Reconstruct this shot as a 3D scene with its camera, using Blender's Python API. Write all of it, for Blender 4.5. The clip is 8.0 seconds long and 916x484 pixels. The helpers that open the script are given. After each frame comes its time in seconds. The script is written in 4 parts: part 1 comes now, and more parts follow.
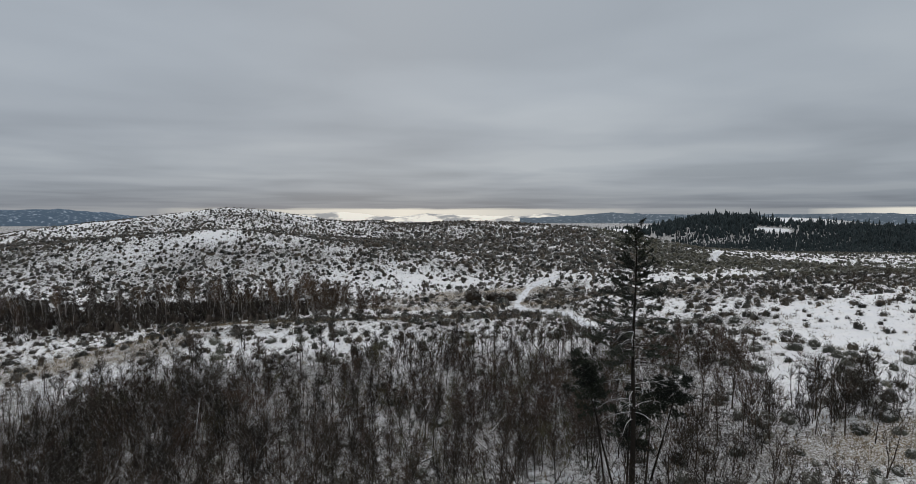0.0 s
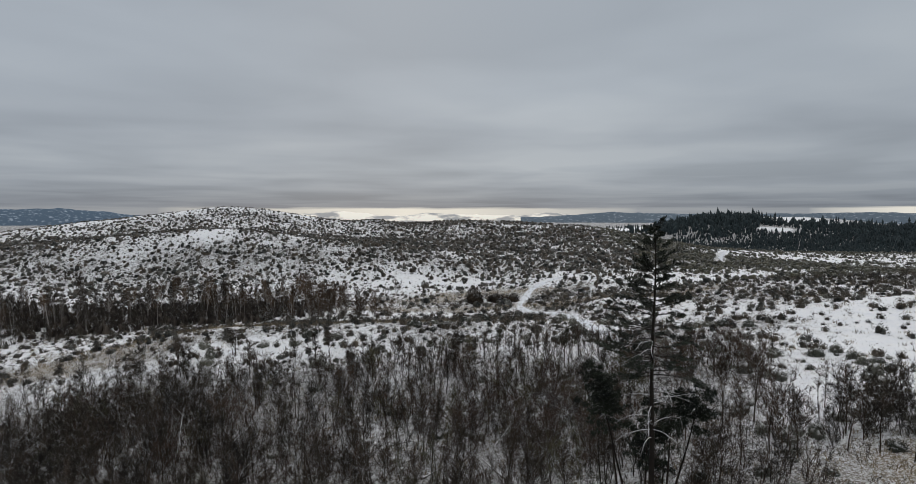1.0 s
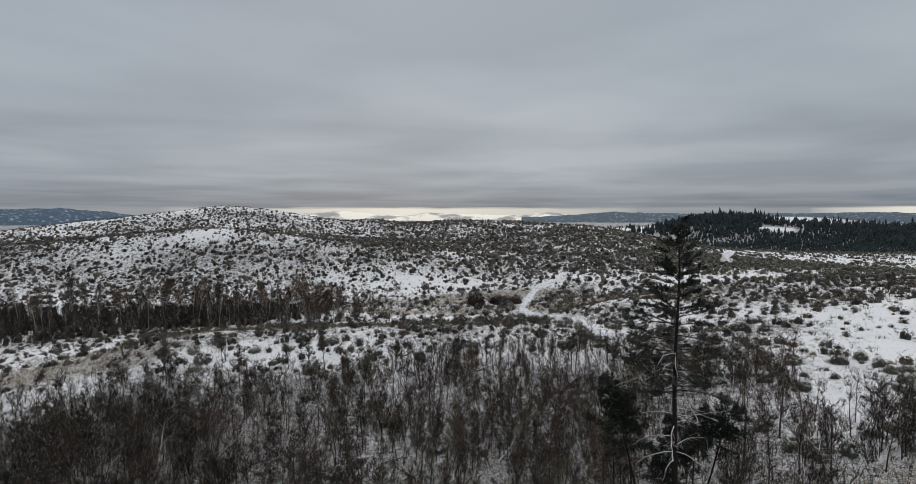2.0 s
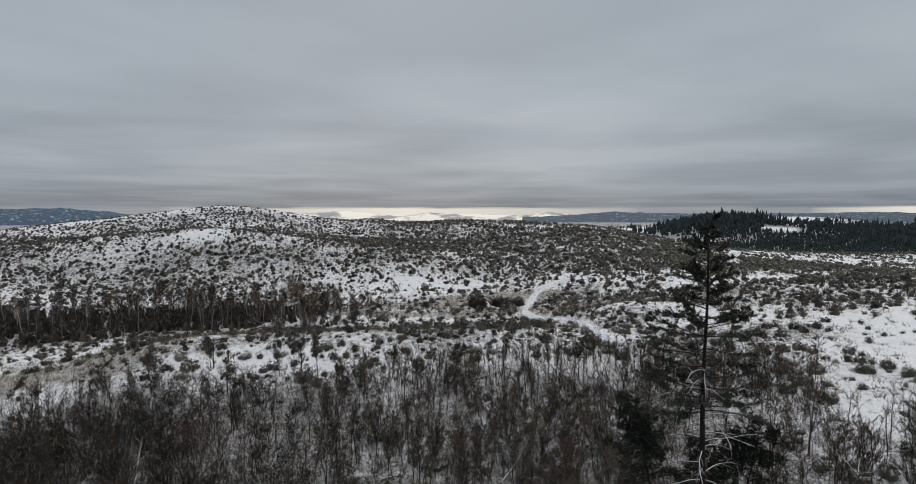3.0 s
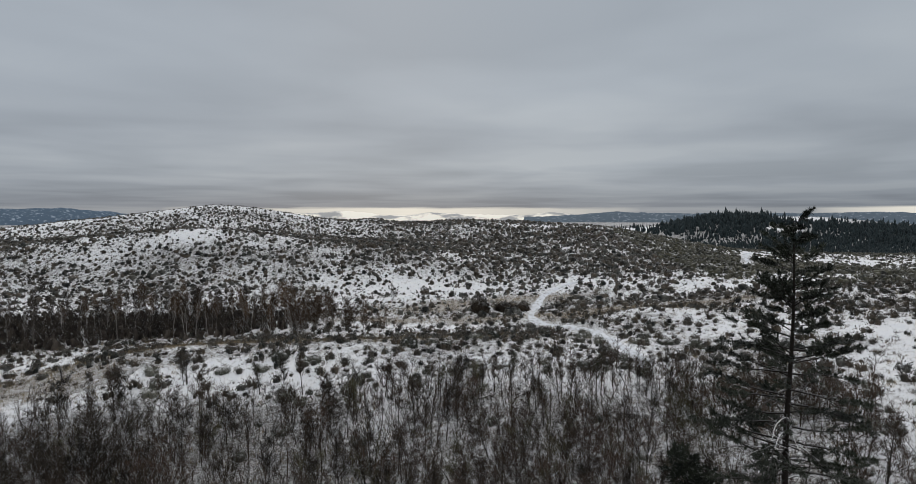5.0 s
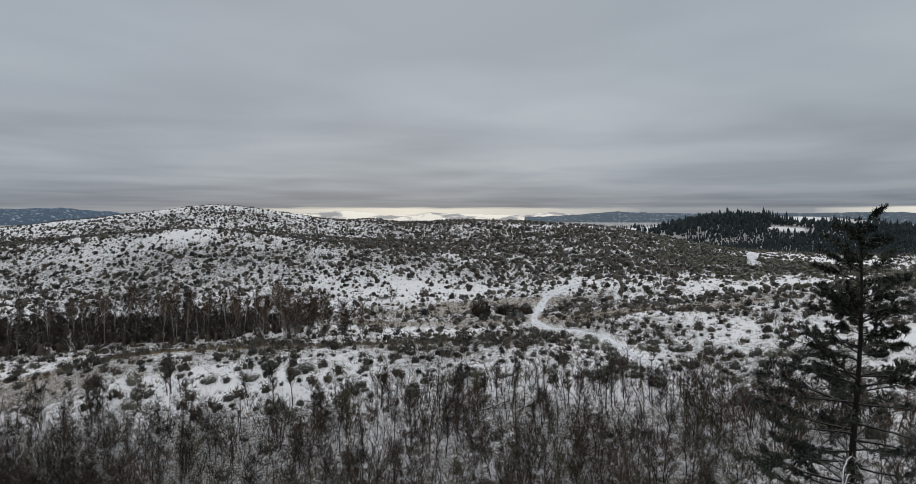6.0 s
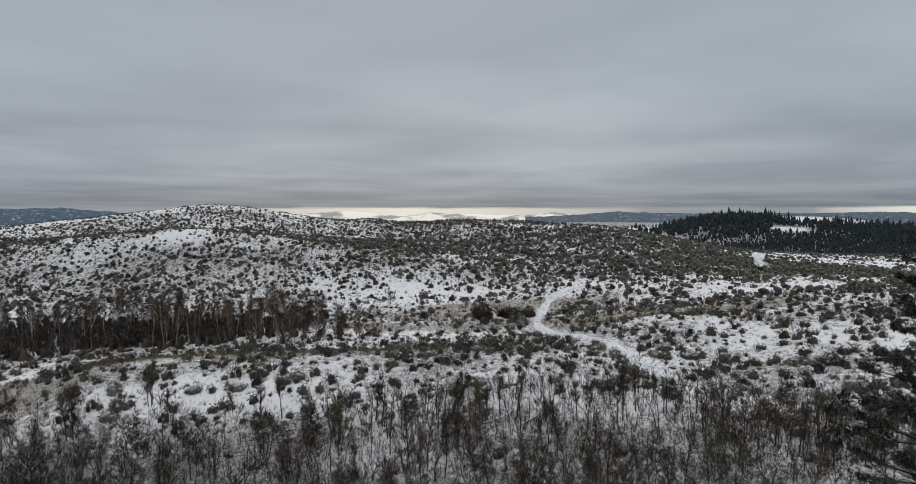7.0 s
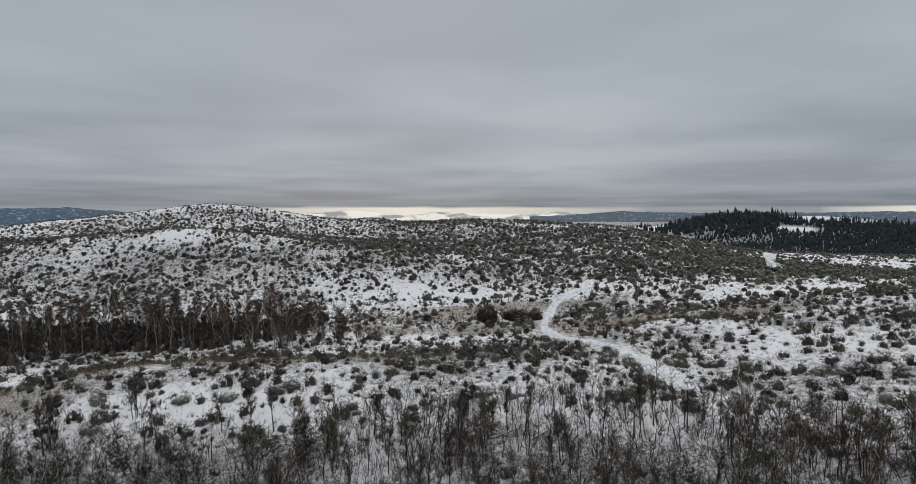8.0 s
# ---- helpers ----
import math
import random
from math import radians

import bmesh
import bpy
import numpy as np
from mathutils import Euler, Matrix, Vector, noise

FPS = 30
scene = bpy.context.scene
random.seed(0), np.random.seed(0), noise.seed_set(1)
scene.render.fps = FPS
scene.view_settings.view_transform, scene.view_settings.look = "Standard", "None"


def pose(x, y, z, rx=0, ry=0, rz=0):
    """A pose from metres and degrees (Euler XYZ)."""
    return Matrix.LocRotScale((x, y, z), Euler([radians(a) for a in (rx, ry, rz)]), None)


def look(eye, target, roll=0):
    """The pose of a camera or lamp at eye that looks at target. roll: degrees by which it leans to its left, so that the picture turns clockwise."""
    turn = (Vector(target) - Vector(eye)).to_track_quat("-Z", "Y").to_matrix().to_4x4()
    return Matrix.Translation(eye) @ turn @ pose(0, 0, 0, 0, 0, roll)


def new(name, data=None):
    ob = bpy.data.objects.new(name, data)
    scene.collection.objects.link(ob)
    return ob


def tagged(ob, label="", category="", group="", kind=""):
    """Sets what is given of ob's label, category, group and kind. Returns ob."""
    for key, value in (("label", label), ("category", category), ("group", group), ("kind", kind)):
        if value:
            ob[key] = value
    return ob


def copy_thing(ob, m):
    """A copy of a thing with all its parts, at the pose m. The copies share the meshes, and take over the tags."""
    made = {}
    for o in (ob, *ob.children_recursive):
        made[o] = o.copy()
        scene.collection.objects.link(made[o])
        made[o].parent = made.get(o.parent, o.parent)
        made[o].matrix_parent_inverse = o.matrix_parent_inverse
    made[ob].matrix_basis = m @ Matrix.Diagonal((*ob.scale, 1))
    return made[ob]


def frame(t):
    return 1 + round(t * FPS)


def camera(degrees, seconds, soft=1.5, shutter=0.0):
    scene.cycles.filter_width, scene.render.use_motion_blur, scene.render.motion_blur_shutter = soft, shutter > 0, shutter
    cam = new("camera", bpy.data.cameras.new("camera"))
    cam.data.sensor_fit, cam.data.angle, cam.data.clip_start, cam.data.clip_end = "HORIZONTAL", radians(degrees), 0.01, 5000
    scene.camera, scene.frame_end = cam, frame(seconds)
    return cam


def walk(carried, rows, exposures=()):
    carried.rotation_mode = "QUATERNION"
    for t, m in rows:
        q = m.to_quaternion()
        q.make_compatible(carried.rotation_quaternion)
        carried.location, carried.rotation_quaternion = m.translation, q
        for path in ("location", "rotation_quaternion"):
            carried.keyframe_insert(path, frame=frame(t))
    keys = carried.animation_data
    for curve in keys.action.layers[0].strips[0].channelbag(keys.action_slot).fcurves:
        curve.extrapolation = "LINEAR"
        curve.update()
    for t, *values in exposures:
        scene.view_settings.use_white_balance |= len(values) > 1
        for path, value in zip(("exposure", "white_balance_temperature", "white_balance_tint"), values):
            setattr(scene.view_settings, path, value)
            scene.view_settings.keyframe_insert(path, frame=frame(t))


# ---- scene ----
# ================= camera and its flight =================
cam = camera(76.0, 8.0, soft=0.25)
EYE_ROWS = [  # seconds, x, y, z, pitch, yaw
    (0.0, 0.00, 0.00, 18.00, -2.625, 0.000),
    (0.5, -0.01, 2.05, 17.93, -2.654, 0.033),
    (1.0, -0.01, 4.09, 17.87, -2.689, 0.081),
    (1.5, -0.02, 6.12, 17.81, -2.700, 0.129),
    (3.0, -0.04, 12.18, 17.66, -2.715, 0.230),
    (3.5, -0.04, 14.19, 17.61, -2.717, 0.285),
    (4.0, -0.05, 16.19, 17.58, -2.717, 0.320),
    (4.5, -0.05, 18.19, 17.54, -2.718, 0.353),
    (6.0, -0.06, 24.15, 17.46, -2.716, 0.428),
    (6.5, -0.06, 26.12, 17.44, -2.714, 0.445),
    (7.0, -0.06, 28.09, 17.43, -2.718, 0.480),
    (7.5, -0.06, 30.05, 17.42, -2.735, 0.620),
    (8.0, -0.07, 32.00, 17.41, -2.770, 0.900),
]
walk(cam, [(t, pose(x, y, z, 90 + p, 0, w)) for t, x, y, z, p, w in EYE_ROWS],
     exposures=[(0.0, 0.0), (8.0, 0.0)])


# ================= sky and sun =================
def build_sky():
    world = bpy.data.worlds.new("overcast_sky")
    scene.world = world
    world.use_nodes = True
    nt = world.node_tree
    nt.nodes.clear()
    N, L = nt.nodes.new, nt.links.new

    def math_(op, a, b=None, c=None, clamp=False):
        n = N("ShaderNodeMath")
        n.operation, n.use_clamp = op, clamp
        for i, v in enumerate((a, b, c)):
            if v is None:
                continue
            if isinstance(v, (int, float)):
                n.inputs[i].default_value = v
            else:
                L(v, n.inputs[i])
        return n.outputs[0]

    def ramp(fac, stops):
        n = N("ShaderNodeValToRGB")
        r = n.color_ramp
        while len(r.elements) < len(stops):
            r.elements.new(0.5)
        for e, (p, c) in zip(r.elements, stops):
            e.position, e.color = p, (*c, 1)
        L(fac, n.inputs[0])
        return n.outputs[0]

    def mix(fac, a, b, kind="MIX"):
        n = N("ShaderNodeMix")
        n.data_type, n.blend_type = "RGBA", kind
        for i, v in ((0, fac), (6, a), (7, b)):
            if isinstance(v, (int, float)):
                n.inputs[i].default_value = v
            elif isinstance(v, tuple):
                n.inputs[i].default_value = (*v, 1)
            else:
                L(v, n.inputs[i])
        return n.outputs[2]

    tc = N("ShaderNodeTexCoord")
    sep = N("ShaderNodeSeparateXYZ")
    L(tc.outputs["Generated"], sep.inputs[0])
    x, y, z = sep.outputs
    up = math_("MAXIMUM", z, 0.0)
    # the cloud deck as a flat layer overhead
    deep = math_("ADD", up, 0.035)
    flat = N("ShaderNodeCombineXYZ")
    L(math_("DIVIDE", x, deep), flat.inputs[0])
    L(math_("DIVIDE", y, deep), flat.inputs[1])

    def noise_(scale, detail, rough, dist, off, squeeze=1.0):
        m = N("ShaderNodeMapping")
        m.inputs["Location"].default_value = (off, off * 0.7, 0)
        m.inputs["Scale"].default_value = (1.0, squeeze, 1.0)
        L(flat.outputs[0], m.inputs[0])
        n = N("ShaderNodeTexNoise")
        n.inputs["Scale"].default_value = scale
        n.inputs["Detail"].default_value = detail
        n.inputs["Roughness"].default_value = rough
        n.inputs["Distortion"].default_value = dist
        L(m.outputs[0], n.inputs["Vector"])
        return n.outputs[0]

    big = noise_(0.32, 3, 0.45, 0.3, 3.1)
    small = noise_(1.1, 5, 0.55, 0.4, 7.7)
    both = math_("ADD", math_("MULTIPLY", big, 0.88), math_("MULTIPLY", small, 0.12))
    deck = ramp(both, [(0.36, (0.305, 0.341, 0.384)), (0.50, (0.362, 0.402, 0.448)), (0.62, (0.418, 0.458, 0.498))])
    # height over the horizon: darker base of the cloud low down, brighter towards the zenith
    low = ramp(up, [(0.0, (0.60, 0.605, 0.62)), (0.014, (0.57, 0.578, 0.60)), (0.028, (0.66, 0.667, 0.685)), (0.045, (0.80, 0.802, 0.815)), (0.075, (0.94, 0.937, 0.935)), (0.12, (0.92, 0.918, 0.922)),
                    (0.20, (1.02, 1.02, 1.02)), (0.36, (1.10, 1.10, 1.10))])
    deck = mix(1.0, deck, low, "MULTIPLY")
    zen = ramp(up, [(0.0, (0, 0, 0)), (0.38, (0, 0, 0)), (1.0, (1, 1, 1))])
    zenith = N("ShaderNodeSeparateColor")
    L(zen, zenith.inputs[0])
    deck = mix(zenith.outputs[0], deck, (1.02, 1.02, 1.02))
    # the deck is thinner, and so lighter, towards the east
    side = ramp(math_("ADD", math_("MULTIPLY", math_("ARCTAN2", x, y), 0.5), 0.5), [(0.0, (0.98, 0.98, 0.99)), (0.40, (1.04, 1.04, 1.045)), (0.60, (1.085, 1.08, 1.075)), (0.76, (1.0, 1.0, 1.0)), (1.0, (0.98, 0.98, 0.98))])
    deck = mix(1.0, deck, side, "MULTIPLY")
    # a clear slot of pale light between the cloud base and the far hills
    m2 = N("ShaderNodeCombineXYZ")
    L(math_("MULTIPLY", math_("ARCTAN2", x, y), 5.0), m2.inputs[0])
    L(math_("MULTIPLY", up, 60.0), m2.inputs[1])
    wisps = N("ShaderNodeTexNoise")
    wisps.inputs["Scale"].default_value = 1.6
    wisps.inputs["Detail"].default_value = 5
    L(m2.outputs[0], wisps.inputs["Vector"])
    az = math_("ARCTAN2", x, y)
    slot_mid = math_("SUBTRACT", 1.0, math_("MULTIPLY", math_("ABSOLUTE", math_("ADD", az, 0.09)), 2.6), clamp=True)
    slot_east = math_("SUBTRACT", 1.0, math_("MULTIPLY", math_("ABSOLUTE", math_("SUBTRACT", az, 0.655)), 8.5), clamp=True)
    slot = math_("MAXIMUM", slot_mid, slot_east)
    edge = math_("ADD", math_("MULTIPLY", math_("SUBTRACT", wisps.outputs[0], 0.5), 0.012), 0.0125)
    height = math_("MULTIPLY", math_("SUBTRACT", edge, up), 240.0, clamp=True)
    glow = math_("MULTIPLY", height, math_("MULTIPLY", math_("POWER", slot, 0.6), 0.95), clamp=True)
    haze = math_("MULTIPLY", height, 0.5)
    deck = mix(haze, deck, (0.36, 0.38, 0.40))
    deck = mix(glow, deck, (0.80, 0.77, 0.69))
    sky = N("ShaderNodeTexSky")
    sky.sky_type, sky.sun_disc = "NISHITA", False
    sky.sun_elevation, sky.sun_rotation = radians(22), radians(-8)
    thin = mix(1.0, sky.outputs[0], (0.06, 0.06, 0.06), "MULTIPLY")
    total = mix(0.03, deck, thin)
    bg = N("ShaderNodeBackground")
    bg.inputs[1].default_value = 1.0
    L(total, bg.inputs[0])
    out = N("ShaderNodeOutputWorld")
    L(bg.outputs[0], out.inputs[0])


build_sky()
sun = new("sun", bpy.data.lights.new("sun", "SUN"))
sun.data.energy, sun.data.angle, sun.data.color = 0.35, radians(25), (1.0, 0.96, 0.9)
sun.matrix_world = look((-40, 900, 420), (0, 0, 0))


# ================= materials =================
def material(name):
    m = bpy.data.materials.new(name)
    m.use_nodes = True
    nt = m.node_tree
    return m, nt, nt.nodes["Principled BSDF"], nt.nodes.new, nt.links.new


def noise_tex(nt, scale, detail=4, rough=0.55, coord="Object"):
    tc = nt.nodes.new("ShaderNodeTexCoord")
    n = nt.nodes.new("ShaderNodeTexNoise")
    n.inputs["Scale"].default_value, n.inputs["Detail"].default_value = scale, detail
    n.inputs["Roughness"].default_value = rough
    nt.links.new(tc.outputs[coord], n.inputs["Vector"])
    return n.outputs[0]


def ramp_of(nt, fac, stops):
    n = nt.nodes.new("ShaderNodeValToRGB")
    r = n.color_ramp
    while len(r.elements) < len(stops):
        r.elements.new(0.5)
    for e, (p, c) in zip(r.elements, stops):
        e.position, e.color = p, (*c, 1)
    nt.links.new(fac, n.inputs[0])
    return n.outputs[0]


def blend(nt, fac, a, b, kind="MIX"):
    n = nt.nodes.new("ShaderNodeMix")
    n.data_type, n.blend_type = "RGBA", kind
    for i, v in ((0, fac), (6, a), (7, b)):
        if isinstance(v, (int, float)):
            n.inputs[i].default_value = v
        elif isinstance(v, tuple):
            n.inputs[i].default_value = (*v, 1)
        else:
            nt.links.new(v, n.inputs[i])
    return n.outputs[2]


def sums(nt, op, a, b, clamp=False):
    n = nt.nodes.new("ShaderNodeMath")
    n.operation, n.use_clamp = op, clamp
    for i, v in enumerate((a, b)):
        if isinstance(v, (int, float)):
            n.inputs[i].default_value = v
        else:
            nt.links.new(v, n.inputs[i])
    return n.outputs[0]


SNOW = (0.90, 0.90, 0.905)


def make_ground():
    m, nt, bsdf, N, L = material("snowy_heath")
    cover = N("ShaderNodeAttribute")
    cover.attribute_name = "heath"
    dry = N("ShaderNodeAttribute")
    dry.attribute_name = "dry"
    fine = noise_tex(nt, 2.4, 8, 0.8)
    mid = noise_tex(nt, 0.5, 6, 0.7)
    wide = noise_tex(nt, 0.035, 3)
    # tufts poke through the snow where the heath is thick
    clod = noise_tex(nt, 1.1, 4, 0.75)
    f = sums(nt, "ADD", sums(nt, "MULTIPLY", fine, 0.5), sums(nt, "MULTIPLY", mid, 0.2))
    f = sums(nt, "ADD", f, sums(nt, "MULTIPLY", clod, 0.3))
    f = sums(nt, "ADD", f, sums(nt, "MULTIPLY", sums(nt, "SUBTRACT", wide, 0.5), 0.15))
    f = sums(nt, "ADD", f, sums(nt, "MULTIPLY", cover.outputs["Fac"], 0.18))
    f = sums(nt, "ADD", f, sums(nt, "MULTIPLY", dry.outputs["Fac"], 0.14))
    bare = ramp_of(nt, f, [(0.59, (0, 0, 0)), (0.645, (0.97, 0.97, 0.97))])
    speck = ramp_of(nt, noise_tex(nt, 6.0, 4, 0.7), [(0.42, (0.2, 0.2, 0.2)), (0.56, (1, 1, 1))])
    bare = sums(nt, "MULTIPLY", bare, speck)
    plants = ramp_of(nt, fine, [(0.3, (0.028, 0.023, 0.018)), (0.5, (0.072, 0.062, 0.048)), (0.72, (0.19, 0.155, 0.118))])
    straw = ramp_of(nt, fine, [(0.3, (0.10, 0.08, 0.045)), (0.5, (0.24, 0.175, 0.095)), (0.7, (0.34, 0.265, 0.15))])
    plants = blend(nt, dry.outputs["Fac"], plants, straw)
    snow = ramp_of(nt, mid, [(0.3, (0.79, 0.805, 0.84)), (0.6, SNOW)])
    L(blend(nt, bare, snow, plants), bsdf.inputs["Base Color"])
    bsdf.inputs["Roughness"].default_value = 0.85
    bsdf.inputs["Specular IOR Level"].default_value = 0.25
    bump = N("ShaderNodeBump")
    bump.inputs["Strength"].default_value, bump.inputs["Distance"].default_value = 0.6, 0.12
    L(sums(nt, "ADD", fine, bare), bump.inputs["Height"])
    L(bump.outputs[0], bsdf.inputs["Normal"])
    return m


def make_track():
    m, nt, bsdf, N, L = material("trodden_snow")
    fine = noise_tex(nt, 1.3, 6, 0.65)
    mid = noise_tex(nt, 0.3, 4)
    snow = ramp_of(nt, mid, [(0.3, (0.70, 0.72, 0.77)), (0.65, (0.82, 0.84, 0.87))])
    grit = ramp_of(nt, fine, [(0.51, (0, 0, 0)), (0.66, (0.8, 0.8, 0.8))])
    L(blend(nt, grit, snow, (0.16, 0.14, 0.11)), bsdf.inputs["Base Color"])
    bsdf.inputs["Roughness"].default_value = 0.8
    bump = N("ShaderNodeBump")
    bump.inputs["Strength"].default_value, bump.inputs["Distance"].default_value = 0.5, 0.08
    L(fine, bump.inputs["Height"])
    L(bump.outputs[0], bsdf.inputs["Normal"])
    return m


def make_plant(name, dark, light, snowy=0.0, lean=0.35, per="object", rough=0.85, other=None):
    """Bark, twigs or leaves with a tint of their own on each plant, and snow lying on what faces up."""
    m, nt, bsdf, N, L = material(name)
    if per == "object":
        rnd = N("ShaderNodeObjectInfo").outputs["Random"]
    else:
        rnd = N("ShaderNodeNewGeometry").outputs["Random Per Island"]
    grain = noise_tex(nt, 3.0, 4, 0.7)
    fac = sums(nt, "ADD", sums(nt, "MULTIPLY", rnd, 0.6), sums(nt, "MULTIPLY", grain, 0.4))
    if per == "island":  # joined plants: neighbours differ as whole bushes too
        bush = sums(nt, "MULTIPLY", sums(nt, "SUBTRACT", noise_tex(nt, 0.55, 1, 0.4), 0.5), 2.2)
        fac = sums(nt, "ADD", sums(nt, "ADD", sums(nt, "MULTIPLY", rnd, 0.3), sums(nt, "MULTIPLY", grain, 0.3)), sums(nt, "ADD", bush, 0.2), True)
    col = ramp_of(nt, fac, [(0.2, dark), (0.8, light)])
    if other:
        patch = ramp_of(nt, noise_tex(nt, 0.32, 3, 0.6), [(0.42, (0, 0, 0)), (0.62, (1, 1, 1))])
        col = blend(nt, patch, col, ramp_of(nt, fac, [(0.2, tuple(0.4 * c for c in other)), (0.8, other)]))
    if snowy > 0:
        geo = N("ShaderNodeNewGeometry")
        sep = N("ShaderNodeSeparateXYZ")
        L(geo.outputs["Normal"], sep.inputs[0])
        upness = sums(nt, "ADD", sep.outputs[2], sums(nt, "MULTIPLY", sums(nt, "SUBTRACT", grain, 0.5), 1.2))
        on = sums(nt, "MULTIPLY", sums(nt, "SUBTRACT", upness, lean), 3.0, True)
        col = blend(nt, sums(nt, "MULTIPLY", on, snowy), col, SNOW)
    L(col, bsdf.inputs["Base Color"])
    bsdf.inputs["Roughness"].default_value = rough
    bsdf.inputs["Specular IOR Level"].default_value = 0.2
    return m


GROUND = make_ground()
TRACK = make_track()
BARK = make_plant("scrub_bark", (0.018, 0.015, 0.012), (0.070, 0.062, 0.052), 0.85, 0.34)
TWIGS = make_plant("scrub_twigs", (0.020, 0.015, 0.011), (0.085, 0.063, 0.047), 0.10, 0.5)
TWIGS_RED = make_plant("reddish_twigs", (0.032, 0.022, 0.017), (0.116, 0.080, 0.059), 0.12, 0.5)
TWIGS_OLIVE = make_plant("olive_twigs", (0.038, 0.036, 0.020), (0.135, 0.122, 0.070), 0.12, 0.5)
SCRUB = make_plant("scrub_thicket", (0.018, 0.014, 0.010), (0.076, 0.058, 0.043), 0.10, 0.5, "island", other=(0.080, 0.055, 0.040))
BIRCH_BARK = make_plant("birch_bark", (0.16, 0.145, 0.13), (0.46, 0.43, 0.40), 0.25, 0.5)
BIRCH_TWIGS = make_plant("birch_twigs", (0.038, 0.025, 0.016), (0.130, 0.086, 0.056), 0.05, 0.6)
GORSE = make_plant("gorse_needles", (0.038, 0.042, 0.034), (0.205, 0.202, 0.168), 0.52, 0.56)
GORSE_FAR = make_plant("gorse_scrub", (0.019, 0.021, 0.020), (0.118, 0.117, 0.105), 0.16, 0.80, "island", other=(0.128, 0.104, 0.080))
HEATH_OLIVE = make_plant("olive_heath_scrub", (0.030, 0.031, 0.027), (0.130, 0.127, 0.106), 0.18, 0.78, "island", other=(0.122, 0.114, 0.076))
HEATHER = make_plant("brown_heather", (0.028, 0.022, 0.015), (0.092, 0.066, 0.043), 0.25, 0.65, "island", other=(0.12, 0.105, 0.085))
PINE_BARK = make_plant("pine_bark", (0.014, 0.011, 0.009), (0.048, 0.038, 0.031), 0.14, 0.45)
PINE_NEEDLES = make_plant("pine_needles", (0.011, 0.015, 0.010), (0.034, 0.041, 0.025), 0.10, 0.75, "island")
FIR_NEEDLES = make_plant("fir_needles", (0.011, 0.015, 0.011), (0.034, 0.041, 0.027), 0.35, 0.78, "island")
DEAD_WOOD = make_plant("snowed_dead_wood", (0.05, 0.045, 0.038), (0.12, 0.105, 0.09), 0.92, 0.22)
# the needle colour carries some blue aerial haze as well as its own green
FAR_TREES = make_plant("hazed_far_conifers", (0.016, 0.023, 0.025), (0.035, 0.050, 0.054), 0.0, 0.6, "island")
GRASS = make_plant("dry_grass", (0.10, 0.08, 0.05), (0.32, 0.25, 0.155), 0.1, 0.6, "island")
BIRCH_GREY = make_plant("grey_birch_twigs", (0.022, 0.018, 0.015), (0.070, 0.057, 0.047), 0.10, 0.5)
UNDERGROWTH = make_plant("birch_undergrowth", (0.022, 0.018, 0.015), (0.075, 0.061, 0.050), 0.03, 0.7, "island")
DARK_SHRUB = make_plant("dark_shrub_twigs", (0.014, 0.012, 0.009), (0.056, 0.044, 0.032), 0.10, 0.5)
STALKS = make_plant("grey_stalks", (0.026, 0.020, 0.015), (0.105, 0.080, 0.060), 0.12, 0.5, "island")
BROWN_BUSH = make_plant("brown_bush", (0.014, 0.010, 0.007), (0.050, 0.038, 0.026), 0.10, 0.6, "island")


# ================= the lie of the land =================
def smooth(t):
    t = np.clip(t, 0.0, 1.0)
    return t * t * (3 - 2 * t)


def lattice(i, j, seed):
    v = np.sin(i * 127.1 + j * 311.7 + seed * 74.7) * 43758.5453
    return v - np.floor(v)


def value_noise(x, y, seed=0):
    i, j = np.floor(x), np.floor(y)
    u, v = smooth(x - i), smooth(y - j)
    a, b = lattice(i, j, seed), lattice(i + 1, j, seed)
    c, d = lattice(i, j + 1, seed), lattice(i + 1, j + 1, seed)
    return (a * (1 - u) + b * u) * (1 - v) + (c * (1 - u) + d * u) * v - 0.5


HILLS = [  # x, y, half-width east-west, half-width north-south, rise
    (-100, 280, 30, 40, 16.3), (-165, 275, 45, 45, 14.8), (-45, 295, 34, 40, 9.6), (5, 300, 34, 42, 10.8), (58, 292, 34, 42, 10.2),
    (105, 270, 40, 50, 3.6), (-45, 212, 34, 32, 4.2), (10, 218, 34, 34, 2.7), (60, 222, 32, 32, 3.0), (115, 250, 30, 40, -1.0),
    (200, 270, 55, 60, 1.4), (-215, 250, 45, 60, 2.4), (-150, 262, 25, 25, 0.9), (-40, 282, 7, 14, 1.6),
    (-90, 199, 50, 14, 9.5), (-82, 197, 11, 9, 1.3), (-85, 228, 60, 9, 2.2),  # the lower step of the hill and its knoll
    (62, 98, 26, 30, 2.6), (-5, 98, 26, 13, 3.2), (-42, 98, 18, 13, 2.8),
    (-70, 135, 40, 30, -1.3), (5, 150, 36, 20, -2.2), (-20, 58, 42, 24, -3.0), (85, 160, 40, 30, 3.6), (31, 118, 7, 7, 2.6),
]
